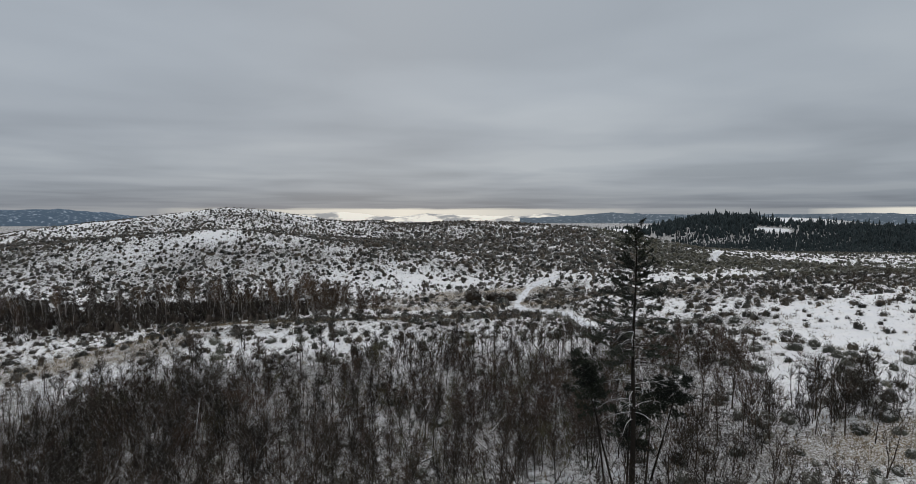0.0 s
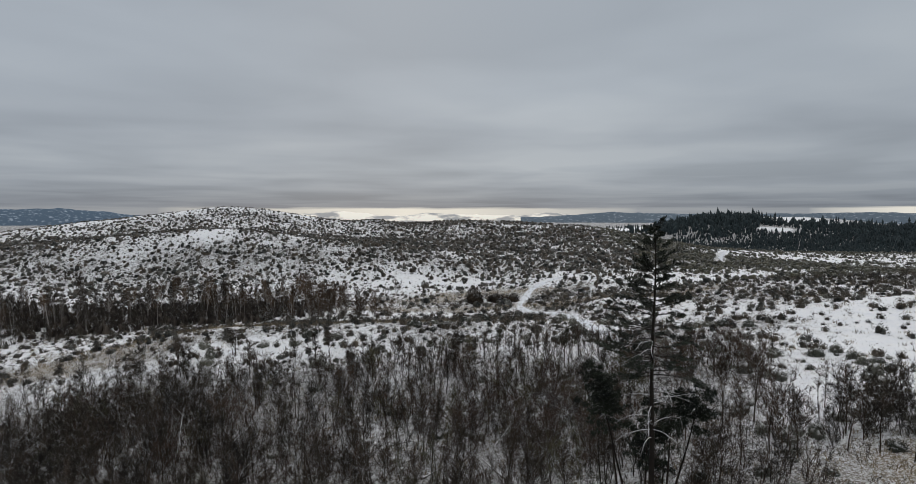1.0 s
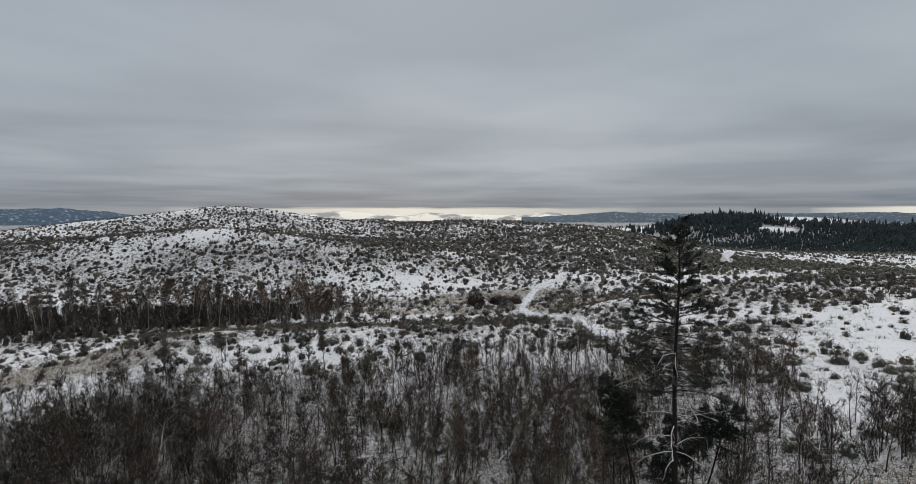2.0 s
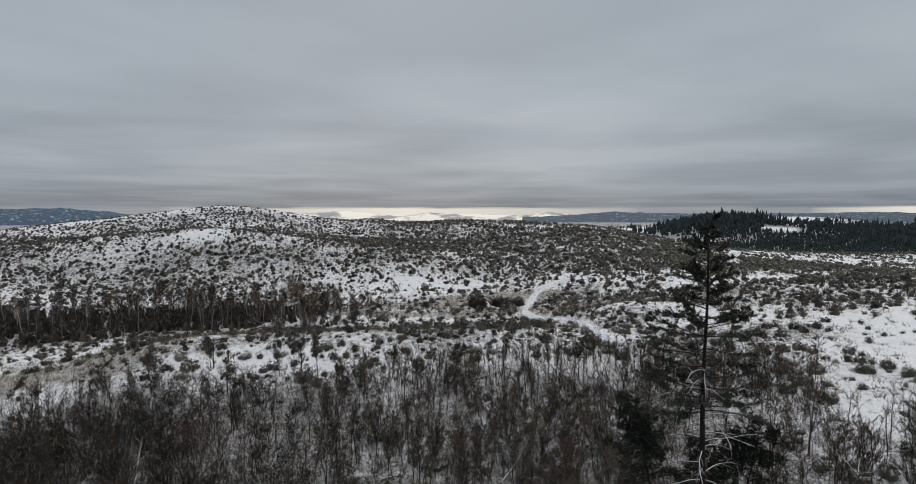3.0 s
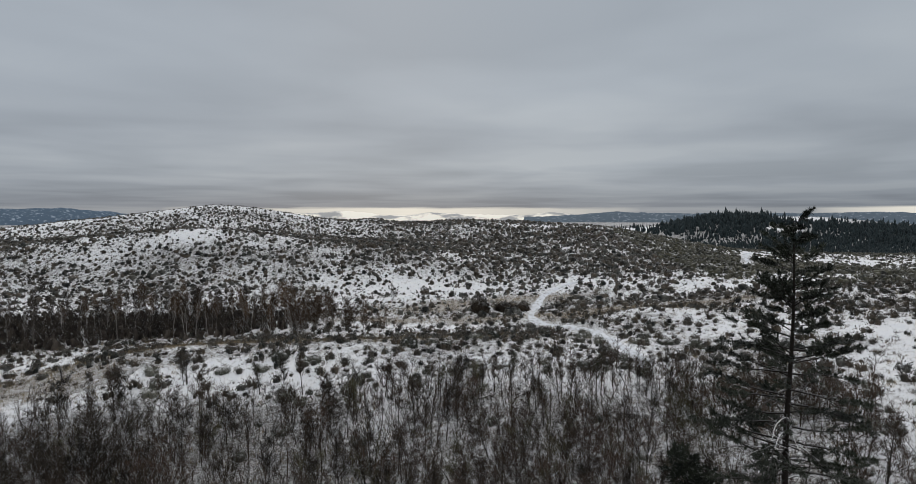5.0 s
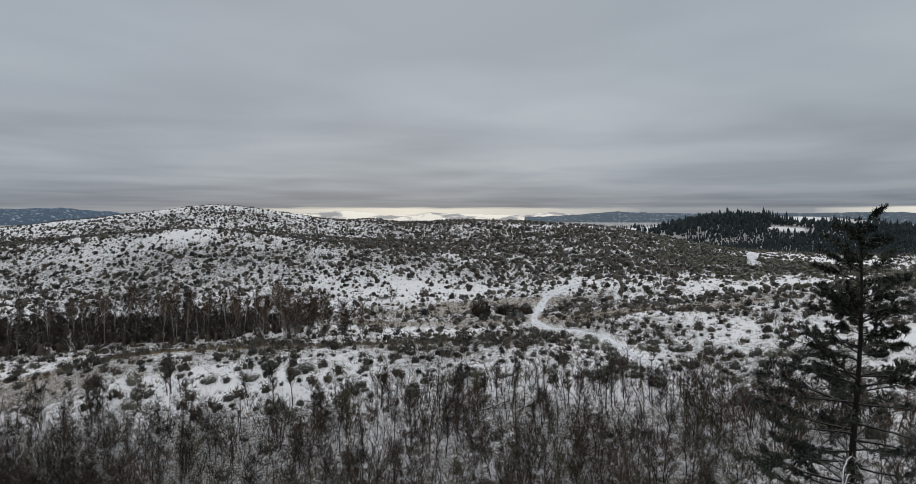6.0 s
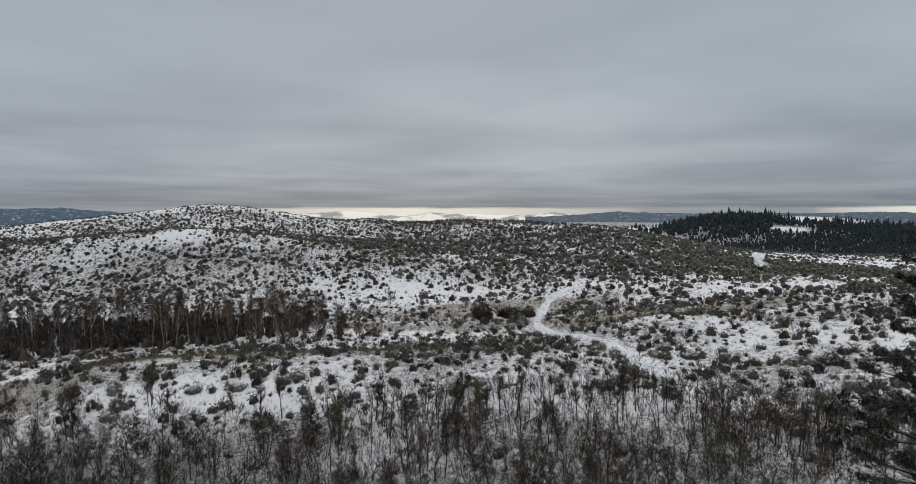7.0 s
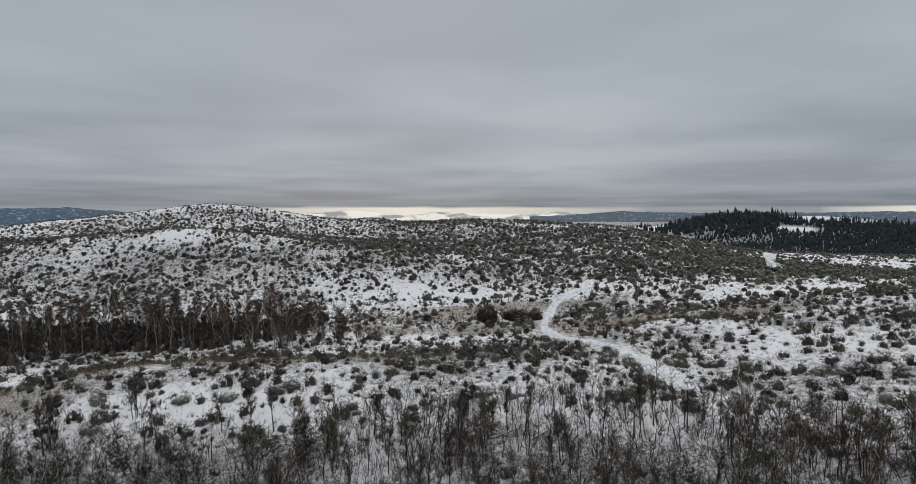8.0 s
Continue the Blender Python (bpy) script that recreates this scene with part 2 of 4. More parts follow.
FAR_HILLS = [
    (38, 55, 22, 24, 2.5), (-100, 80, 40, 40, -5.3), (130, 90, 50, 50, 7.3), (470, 1060, 100, 110, 31), (790, 1000, 230, 150, 24),
    (820, 1500, 230, 150, 42), (330, 1900, 260, 160, 4), (-900, 1500, 500, 300, 14),
]


def height(x, y):
    """The height of the ground at x, y (arrays)."""
    x, y = np.asarray(x, float), np.asarray(y, float)
    shelf = smooth((400 - y) / 110) * smooth((x + 400) / 150) * smooth((520 - x) / 180) * smooth((y + 500) / 200)
    z = -30 + 27 * shelf
    for cx, cy, sx, sy, rise in HILLS + FAR_HILLS:
        z = z + rise * np.exp(-((x - cx) / sx) ** 2 / 2 - ((y - cy) / sy) ** 2 / 2)
    near = np.exp(-((x / 400) ** 2) - ((y - 150) / 300) ** 2)
    z = z + near * (1.0 * value_noise(x / 23, y / 19, 1) + 0.55 * value_noise(x / 8.5, y / 8.5, 2) + 0.30 * value_noise(x / 3.1, y / 3.1, 3))
    return z + (1 - near) * 3.0 * value_noise(x / 90, y / 90, 4)


def ground_at(x, y):
    return float(height(x, y))


THICKETS = [  # x, y, half-widths, turn in degrees, how thick the gorse and heath stand (negative: open snow)
    (15, 245, 85, 52, 0, 0.42), (-78, 217, 115, 8, 2, 0.75), (-175, 214, 45, 7, 4, 0.6), (130, 178, 85, 12, -3, 0.75), (60, 215, 55, 30, 0, 0.35),
    (100, 130, 60, 18, 0, 0.2), (54, 82, 16, 12, 0, -0.36), (40, 62, 16, 9, 0, -0.26), (-60, 78, 11, 12, 0, -0.3), (-110, 180, 70, 26, 0, 0.36), (-45, 182, 30, 14, 0, 0.08), (-100, 282, 32, 15, 0, -0.4), (-82, 195, 10, 6, 0, -0.45), (22, 268, 26, 7, 0, -0.25), (-16, 172, 22, 8, 0, -0.22), (8, 121, 9, 8, -30, 0.4), (-155, 262, 38, 10, 0, -0.4), (40, 285, 30, 12, 0, -0.2), (-56, 93, 13, 8, 10, 0.22),
    (-30, 96, 14, 6, 0, 0.02), (-8, 98, 26, 9, 0, 0.2), (5, 148, 26, 9, 0, 0.30), (14, 108, 14, 16, 0, 0.08), (31, 116, 7, 4, 0, -0.35), (38, 140, 25, 10, 0, 0.3), (-20, 106, 70, 4, 0, 0.2), (165, 252, 80, 34, 0, -0.32), (68, 150, 15, 5, 0, -0.4),
    (-65, 130, 36, 11, 4, 0.35), (52, 116, 13, 7, 0, 0.18), (-64, 106, 14, 9, 0, -0.32),
]


def hollow(x, y):
    """1 on the floor of the wooded hollow, 0 on the open heath."""
    edge = np.interp(x, [-100, -70, -46, -38, -25, -12, 8, 14, 20, 27, 33, 45], [78, 84, 88, 88, 86, 88, 90, 83, 77, 72, 66, 60])
    return smooth((edge - y) / 8) * (1 - smooth((x - 24) / 8))


def thickness(x, y):
    """How much of the ground the low scrub covers, 0 to 1; in the hollow partly a stand-in for shade."""
    x, y = np.asarray(x, float), np.asarray(y, float)
    d = 0.54 + 0.07 * smooth((y - 150) / 20)
    for cx, cy, rx, ry, turn, add in THICKETS:
        c, s = math.cos(radians(turn)), math.sin(radians(turn))
        u, v = c * (x - cx) + s * (y - cy), -s * (x - cx) + c * (y - cy)
        d = d + add * np.exp(-((u / rx) ** 2 + (v / ry) ** 2) ** 1.5)
    # grass and litter on the hollow's floor, raised further to imitate twig shade
    d = d + (0.34 + 0.10 * smooth((-x - 12) / 12)) * hollow(x, y)
    return np.clip(np.minimum(d, 1.0) + np.where(y > 150, 0.40, 0.3) * value_noise(x / 30, y / 17, 11) + np.where(y > 150, 0.40, 0.55) * value_noise(x / 7.5, y / 6, 12), 0, 1)


STRAW = [(37, 47, 9, 5), (-10, 151, 14, 5), (24, 138, 9, 5), (32, 130, 14, 3), (-58, 93, 14, 8), (8, 158, 22, 5), (38, 135, 22, 5), (-2, 140, 30, 3), (-30, 104, 40, 3), (150, 192, 60, 4)]


def dryness(x, y):
    d = 0 * np.asarray(x, float)
    for cx, cy, rx, ry in STRAW:
        d = d + np.exp(-(((x - cx) / rx) ** 2 + ((y - cy) / ry) ** 2) ** 1.5)
    return np.clip(d * (0.75 + 1.0 * value_noise(np.asarray(x) / 5, np.asarray(y) / 4, 21)), 0, 1)


def mesh_of(name, verts, tris, mats, which=None):
    """A mesh out of arrays of corners and triangles."""
    me = bpy.data.meshes.new(name)
    verts, tris = np.asarray(verts, np.float32), np.asarray(tris, np.int32)
    me.vertices.add(len(verts))
    me.vertices.foreach_set("co", verts.ravel())
    me.loops.add(tris.size)
    me.loops.foreach_set("vertex_index", tris.ravel())
    me.polygons.add(len(tris))
    me.polygons.foreach_set("loop_start", np.arange(0, tris.size, 3, dtype=np.int32))
    for m in mats:
        me.materials.append(m)
    if which is not None:
        me.polygons.foreach_set("material_index", np.asarray(which, np.int32))
    me.update(calc_edges=True)
    return me


def soften(me):
    me.polygons.foreach_set("use_smooth", np.ones(len(me.polygons), bool))
    me.update()


def axis_steps(parts):
    out = [np.arange(a, b, s) for a, b, s in parts]
    return np.concatenate(out + [[parts[-1][1]]])


def build_land():
    xs = axis_steps([(-4600, -1000, 120), (-1000, -300, 25), (-300, -140, 3.6), (-140, -60, 2.2), (-60, 70, 1.4), (70, 150, 2.0), (150, 330, 3.6),
                     (330, 1100, 22), (1100, 4600, 120)])
    ys = axis_steps([(-1500, -200, 90), (-200, 10, 18), (10, 125, 1.5), (125, 320, 2.5), (320, 420, 6), (420, 1800, 40), (1800, 4600, 120)])
    X, Y = np.meshgrid(xs, ys)
    V = np.stack([X, Y, height(X, Y)], -1).reshape(-1, 3)
    nx, ny = len(xs), len(ys)
    a = (np.arange(ny - 1)[:, None] * nx + np.arange(nx - 1)[None]).ravel()
    T = np.concatenate([np.stack([a, a + 1, a + nx + 1], 1), np.stack([a, a + nx + 1, a + nx], 1)])
    me = mesh_of("ground", V, T, [GROUND])
    soften(me)
    far = smooth((V[:, 1] - 380) / 150)
    heath = thickness(V[:, 0], V[:, 1]) * (1 - np.interp(V[:, 1], [116, 134], [0.12, 0.27]) * (1 - hollow(V[:, 0], V[:, 1]))) * (1 - far) + far * np.clip(1.5 - 1.45 * np.exp(-(((V[:, 0] - 560) / 420) ** 2 + ((V[:, 1] - 1420) / 400) ** 2) ** 2) + 0.9 * value_noise(V[:, 0] / 130, V[:, 1] / 130, 31), 0, 2)
    heath = heath + 1.5 * smooth((V[:, 1] - 700) / 40) * smooth((1080 - V[:, 1]) / 40) * smooth((V[:, 0] - 250) / 60) * smooth((1160 - V[:, 0]) / 60) * (1 - np.exp(-(((V[:, 0] - 500) / 46) ** 2 + ((V[:, 1] - 930) / 38) ** 2) ** 2))  # little snow beneath the conifers
    heath = heath * (1 - np.exp(-(((V[:, 0] - 500) / 46) ** 2 + ((V[:, 1] - 930) / 38) ** 2) ** 2))
    for key, val in (("heath", heath), ("dry", dryness(V[:, 0], V[:, 1]))):
        me.attributes.new(key, "FLOAT", "POINT").data.foreach_set("value", np.asarray(val, np.float32))
    tagged(new("ground", me), "rolling heath under thin patchy snow", "ground", kind="structure")


build_land()


def spline(points, step):
    """A smooth line through the points, cut into even steps."""
    P = np.array(points, float)
    P = np.vstack([2 * P[0] - P[1], P, 2 * P[-1] - P[-2]])
    out = []
    for k in range(1, len(P) - 2):
        p0, p1, p2, p3 = P[k - 1:k + 3]
        n = max(2, int(np.linalg.norm(p2 - p1) / step))
        t = (np.arange(n) / n)[:, None]
        out.append(0.5 * (2 * p1 + (p2 - p0) * t + (2 * p0 - 5 * p1 + 4 * p2 - p3) * t ** 2 + (3 * p1 - p0 - 3 * p2 + p3) * t ** 3))
    return np.vstack(out + [P[-2][None]])


TRACKS = [
    ([(23.6, 88), (22.2, 93), (20.8, 99), (20.2, 107), (19.2, 114), (16.6, 122), (14.6, 130), (14.0, 140), (16.3, 150), (20.0, 161), (25.0, 168), (31.0, 171.5)], 2.1),
    ([(83.5, 190), (87, 199), (94, 214), (104, 236), (112, 249), (121, 259)], 2.0),
]
LANES = [(spline(p, 1.2), w) for p, w in TRACKS]


def off_track(x, y):
    """How far x, y (arrays) lie from the nearest track's edge."""
    d = np.full(np.shape(x), 1e9)
    for line, w in LANES:
        for px, py in line:
            d = np.minimum(d, np.hypot(x - px, y - py) - w / 2)
    return d


def build_track(line, w, seed):
    t = np.gradient(line, axis=0)
    side = np.stack([t[:, 1], -t[:, 0]], 1) / np.linalg.norm(t, axis=1)[:, None]
    n, across = len(line), 9
    V, s = [], np.linspace(-1, 1, across)
    for k in range(n):
        wob = (1.0 + 0.95 * value_noise(k * 0.25, seed, 5)) * (1 + 0.45 * smooth((117 - line[k][1]) / 10))
        row = line[k] + side[k] * (s * w / 2 * wob + 0.8 * value_noise(k * 0.37, seed + s * 0.4, 6))[:, None]
        z = height(row[:, 0], row[:, 1])
        z = 0.5 * z + 0.5 * z.mean() + 0.16 - 0.30 * np.abs(s) ** 4 - 0.04 * np.exp(-((np.abs(s) - 0.45) / 0.16) ** 2)
        V.append(np.column_stack([row, z]))
    V = np.vstack(V)
    a = (np.arange(n - 1)[:, None] * across + np.arange(across - 1)[None]).ravel()
    T = np.concatenate([np.stack([a, a + 1, a + across + 1], 1), np.stack([a, a + across + 1, a + across], 1)])
    me = mesh_of("track", V, T, [TRACK])
    soften(me)
    tagged(new("track", me), "snow-covered footpath trodden through low gorse", "path", kind="structure")


for k, (line, w) in enumerate(LANES):
    build_track(line, w, k * 3.7)


# ================= plant shapes =================
class Shape:
    """Gathers corners and triangles of many small pieces."""

    def __init__(self):
        self.v, self.t, self.m, self.n = [], [], [], 0

    def add(self, verts, tris, mat=0):
        verts, tris = np.asarray(verts, float).reshape(-1, 3), np.asarray(tris, int).reshape(-1, 3)
        self.v.append(verts)
        self.t.append(tris + self.n)
        self.m.append(np.full(len(tris), mat))
        self.n += len(verts)

    def tube(self, line, radii, sides=5, mat=0):
        """A tapering limb along a line; it ends in a point where the last radius is 0."""
        P, r = np.asarray(line, float), np.asarray(radii, float)
        T = np.gradient(P, axis=0)
        T /= np.linalg.norm(T, axis=1)[:, None] + 1e-9
        ref = np.where(np.abs(T[:, 2:]) > 0.9, [[1.0, 0, 0]], [[0, 0, 1.0]])
        A = np.cross(T, ref)
        A /= np.linalg.norm(A, axis=1)[:, None] + 1e-9
        B = np.cross(T, A)
        ang = np.arange(sides) / sides * 2 * math.pi
        ring = A[:, None] * np.cos(ang)[None, :, None] + B[:, None] * np.sin(ang)[None, :, None]
        V = (P[:, None] + ring * r[:, None, None]).reshape(-1, 3)
        k = np.arange(sides)
        q = (k + 1) % sides
        tris = []
        for i in range(len(P) - 1):
            a, b = i * sides, (i + 1) * sides
            tris.append(np.stack([a + k, b + q, a + q], 1))
            if i < len(P) - 2 or r[-1] > 0:
                tris.append(np.stack([a + k, b + k, b + q], 1))
        self.add(V, np.vstack(tris), mat)

    def spikes(self, base, tip, width, mat=0):
        """Thin three-sided twigs or needles from base to tip (arrays)."""
        base, tip = np.asarray(base, float).reshape(-1, 3), np.asarray(tip, float).reshape(-1, 3)
        d = tip - base
        ref = np.where(np.abs(d[:, 2:]) > 0.8 * np.linalg.norm(d, axis=1)[:, None], [[1.0, 0, 0]], [[0, 0, 1.0]])
        a = np.cross(d, ref)
        a /= np.linalg.norm(a, axis=1)[:, None] + 1e-9
        b = np.cross(d, a)
        b /= np.linalg.norm(b, axis=1)[:, None] + 1e-9
        w = np.broadcast_to(np.asarray(width, float).reshape(-1, 1), (len(base), 1))
        V = np.stack([base + a * w, base - 0.5 * a * w + 0.87 * b * w, base - 0.5 * a * w - 0.87 * b * w, tip], 1).reshape(-1, 3)
        o = np.arange(len(base))[:, None] * 4
        T = np.stack([o + [0, 1, 3], o + [1, 2, 3], o + [2, 0, 3]], 1).reshape(-1, 3)
        self.add(V, T, mat)

    def slivers(self, base, tip, width, mat=0):
        """Fine twigs: two faces folded along a ridge that runs out to a point."""
        base, tip = np.asarray(base, float).reshape(-1, 3), np.asarray(tip, float).reshape(-1, 3)
        d = tip - base
        a = np.cross(d, [0.3, 0.2, 1.0])
        a /= np.linalg.norm(a, axis=1)[:, None] + 1e-9
        up = np.cross(a, d)
        up /= np.linalg.norm(up, axis=1)[:, None] + 1e-9
        w = np.broadcast_to(np.asarray(width, float).reshape(-1, 1), (len(base), 1))
        V = np.stack([base + a * w, base - a * w, tip, base + up * w], 1).reshape(-1, 3)
        o = np.arange(len(base))[:, None] * 4
        self.add(V, np.stack([o + [0, 3, 2], o + [3, 1, 2]], 1).reshape(-1, 3), mat)

    def hairs(self, base, tip, width, mat=0):
        """The finest twigs, each running out to a point."""
        base, tip = np.asarray(base, float).reshape(-1, 3), np.asarray(tip, float).reshape(-1, 3)
        d = tip - base
        a = np.cross(d, np.column_stack([np.sin(np.arange(len(d)) * 2.4), np.cos(np.arange(len(d)) * 2.4), np.full(len(d), 0.5)]))
        a *= np.asarray(width, float).reshape(-1, 1) / (np.linalg.norm(a, axis=1)[:, None] + 1e-9)
        V = np.stack([base + a, base - a, tip], 1).reshape(-1, 3)
        self.add(V, np.arange(len(base))[:, None] * 3 + [0, 1, 2], mat)

    def arrays(self):
        return np.vstack(self.v), np.vstack(self.t), np.concatenate(self.m)

    def mesh(self, name, mats):
        v, t, m = self.arrays()
        return mesh_of(name, v, t, mats, m)


def part(name, me, parent, label=""):
    ob = new(name, me)
    ob.parent = parent
    return tagged(ob, label) if label else ob


def bend(rng, start, way, length, steps, wander, lift=0.0):
    """A crooked line from start."""
    p, d = np.array(start, float), np.array(way, float)
    d /= np.linalg.norm(d)
    out = [p.copy()]
    for _ in range(steps):
        d = d + rng.normal(0, wander, 3) + [0, 0, lift]
        d /= np.linalg.norm(d)
        p = p + d * length / steps
        out.append(p.copy())
    return np.array(out)


def on_line(line, s):
    k = s * (len(line) - 1)
    i = int(min(k, len(line) - 2))
    return line[i] + (line[i + 1] - line[i]) * (k - i), line[i + 1] - line[i]


def bare_tree(rng, tall, stems, spread, limbs, twigs, girth, low=0.3, stout=1.9, plain=False):
    """Leafless scrub tree of upright habit: (trunk and limbs, twigs)."""
    wood, fine = Shape(), Shape()
    base, tips, hb, ht = [], [], [], []
    for s in range(stems):
        turn = rng.uniform(0, 2 * math.pi)
        lean = spread * rng.uniform(0.3, 1.0) if stems > 1 else rng.uniform(0.0, 0.06)
        way = (math.cos(turn) * lean, math.sin(turn) * lean, 1)
        h = tall * rng.uniform(0.75, 1.0)
        line = bend(rng, (math.cos(turn) * 0.15 * (stems > 1), math.sin(turn) * 0.15 * (stems > 1), -0.4), way, h, 8, 0.11 if stems > 1 else 0.045, 0.05)
        r = girth * h / tall * np.linspace(1, 0.10, len(line))
        wood.tube(line, r, 5 if stems < 3 else 4)
        for _ in range(limbs):
            f = rng.uniform(low, 0.97)
            p, d = on_line(line, f)
            a = rng.uniform(0, 2 * math.pi)
            out = np.array([math.cos(a), math.sin(a), rng.uniform(0.5, 2.2)])
            ln = tall * rng.uniform(0.12, 0.34) * (1.12 - 0.75 * f)
            limb = bend(rng, p, out, ln, 3, 0.28, 0.12)
            r0 = girth * (1 - 0.85 * f) * 0.34 + 0.006
            if plain:
                wood.spikes(limb[:1], limb[-1:], r0)
            else:
                wood.tube(limb, r0 * np.linspace(1, 0.3, len(limb)), 3)
            for _ in range(twigs):
                g = rng.uniform(0.1, 1.0)
                q, e = on_line(limb, g)
                e = e / (np.linalg.norm(e) + 1e-9)
                w = e + rng.normal(0, 0.48, 3) + [0, 0, 0.30]
                w /= np.linalg.norm(w)
                tl = rng.uniform(0.2, 0.65) * (0.35 + 0.10 * tall)
                mid = q + w * tl
                base.append(q), tips.append(mid)
                for _ in range(3 if plain else 6):
                    w2 = w + rng.normal(0, 0.55, 3) + [0, 0, 0.2]
                    o = q + w * tl * rng.uniform(0.2, 0.95)
                    hb.append(o), ht.append(o + w2 / np.linalg.norm(w2) * tl * rng.uniform(0.35, 0.9))
    (fine.hairs if plain else fine.slivers)(base, tips, 0.0075 * stout)
    fine.hairs(hb, ht, 0.0060 * stout)
    return wood, fine


def lump(s, rng, at, wide, tall, sides, rings, ragged=0.22):
    """A knobbly dome of packed shoots."""
    V = []
    for r in range(rings):
        e = r / rings * math.pi / 2
        for k in range(sides):
            a = (k + 0.5 * (r % 2)) / sides * 2 * math.pi
            q = wide * (0.8 if r == 0 else math.cos(e) ** 1.1) * rng.uniform(1 - ragged, 1 + ragged)
            V.append((at[0] + math.cos(a) * q, at[1] + math.sin(a) * q, at[2] - 0.15 * (r == 0) + tall * math.sin(e) * rng.uniform(1 - ragged, 1 + ragged)))
    V.append((at[0], at[1], at[2] + tall * rng.uniform(0.9, 1.1)))
    T = []
    for r in range(rings):
        for k in range(sides):
            i, j = r * sides + k, r * sides + (k + 1) % sides
            if r == rings - 1:
                T.append((i, j, len(V) - 1))
            else:
                T += [(i, j, j + sides), (i, j + sides, i + sides)]
    s.add(V, T)


def gorse(rng, wide, tall, count, width, length, lobes=4, sides=7, rings=3, core=0.7, lift=0.6):
    """A rounded bush: several packed lobes, with short shoots standing up out of them."""
    s = Shape()
    heads = [(0, 0, 1.0)] + [(rng.uniform(-0.8, 0.8), rng.uniform(-0.7, 0.7), rng.uniform(0.45, 0.85)) for _ in range(lobes - 1)]
    for lx, ly, ls in heads:
        lump(s, rng, (lx * wide, ly * wide, 0), wide * ls * core, tall * ls * core * 1.05, sides, rings, 0.3)
    base, tip = [], []
    for _ in range(count):
        lx, ly, ls = heads[rng.integers(len(heads))]
        a, e = rng.uniform(0, 2 * math.pi), math.acos(rng.uniform(0.0, 1))
        d = np.array([math.cos(a) * math.sin(e), math.sin(a) * math.sin(e), math.cos(e)])
        p = np.array([lx * wide, ly * wide, 0.05]) + d * [wide * ls, wide * ls, tall * ls] * rng.uniform(core * 0.7, 1.0) ** 0.8
        w = 0.6 * d + rng.normal(0, 0.5, 3) + [0, 0, lift]
        w /= np.linalg.norm(w)
        base.append(p - w * length * 0.55)
        tip.append(p + w * length * rng.uniform(0.1, 0.5))
    s.hairs(base, tip, width * rng.uniform(0.5, 1.4, count))
    return s


def conifer(rng, tall, wide, tiers, per):
    """A distant fir: whorls of drooping boughs round a pole."""
    s = Shape()
    s.tube([(0, 0, -2), (0, 0, tall)], [0.02 * tall, 0.0], 3)
    for k in range(tiers):  # ragged skirts, one over another
        f = k / tiers
        z = tall * (0.06 + 0.94 * f)
        r = wide * (1 - f) ** 0.65 * rng.uniform(0.8, 1.15) + 0.3
        rim = []
        for j in range(per * 2):
            a = (j + rng.uniform(-0.3, 0.3)) / per * math.pi
            q = r * (rng.uniform(0.85, 1.25) if j % 2 else rng.uniform(0.45, 0.7))
            rim.append((math.cos(a) * q, math.sin(a) * q, z - 0.12 * q + rng.uniform(-0.03, 0.03) * tall))
        n = len(rim)
        s.add(rim + [(0, 0, min(tall * 1.02, z + tall * 1.9 / tiers))], [(j, (j + 1) % n, n) for j in range(n)])
    return s


def strew(shapes, places, sizes, turns, name, mats, label, category):
    """Joins many plants, past counting, into one mesh."""
    V, T, M, n = [], [], [], 0
    for (v, t, m), at, size, turn in zip(shapes, places, sizes, turns):
        c, s = math.cos(turn), math.sin(turn)
        R = np.array([[c, s, 0], [-s, c, 0], [0, 0, 1]]) * size
        V.append(v @ R + at)
        T.append(t + n)
        M.append(m)
        n += len(v)
    return tagged(new(name, mesh_of(name, np.vstack(V), np.vstack(T), mats, np.concatenate(M))), label, category, kind="stuff")


def scatter(rng, x0, x1, y0, y1, gap, keep):
    """Loosely spaced places in a rectangle, kept with the chance keep(x, y)."""
    xs, ys = np.arange(x0, x1, gap), np.arange(y0, y1, gap)
    X, Y = np.meshgrid(xs, ys)
    X = (X + rng.uniform(-0.48, 0.48, X.shape) * gap).ravel()
    Y = (Y + rng.uniform(-0.48, 0.48, Y.shape) * gap).ravel()
    ok = rng.uniform(0, 1, X.shape) < keep(X, Y)
    return X[ok], Y[ok]


# ================= the lone pine over the scrub =================
PINE_AT = (13.3, 43.9)


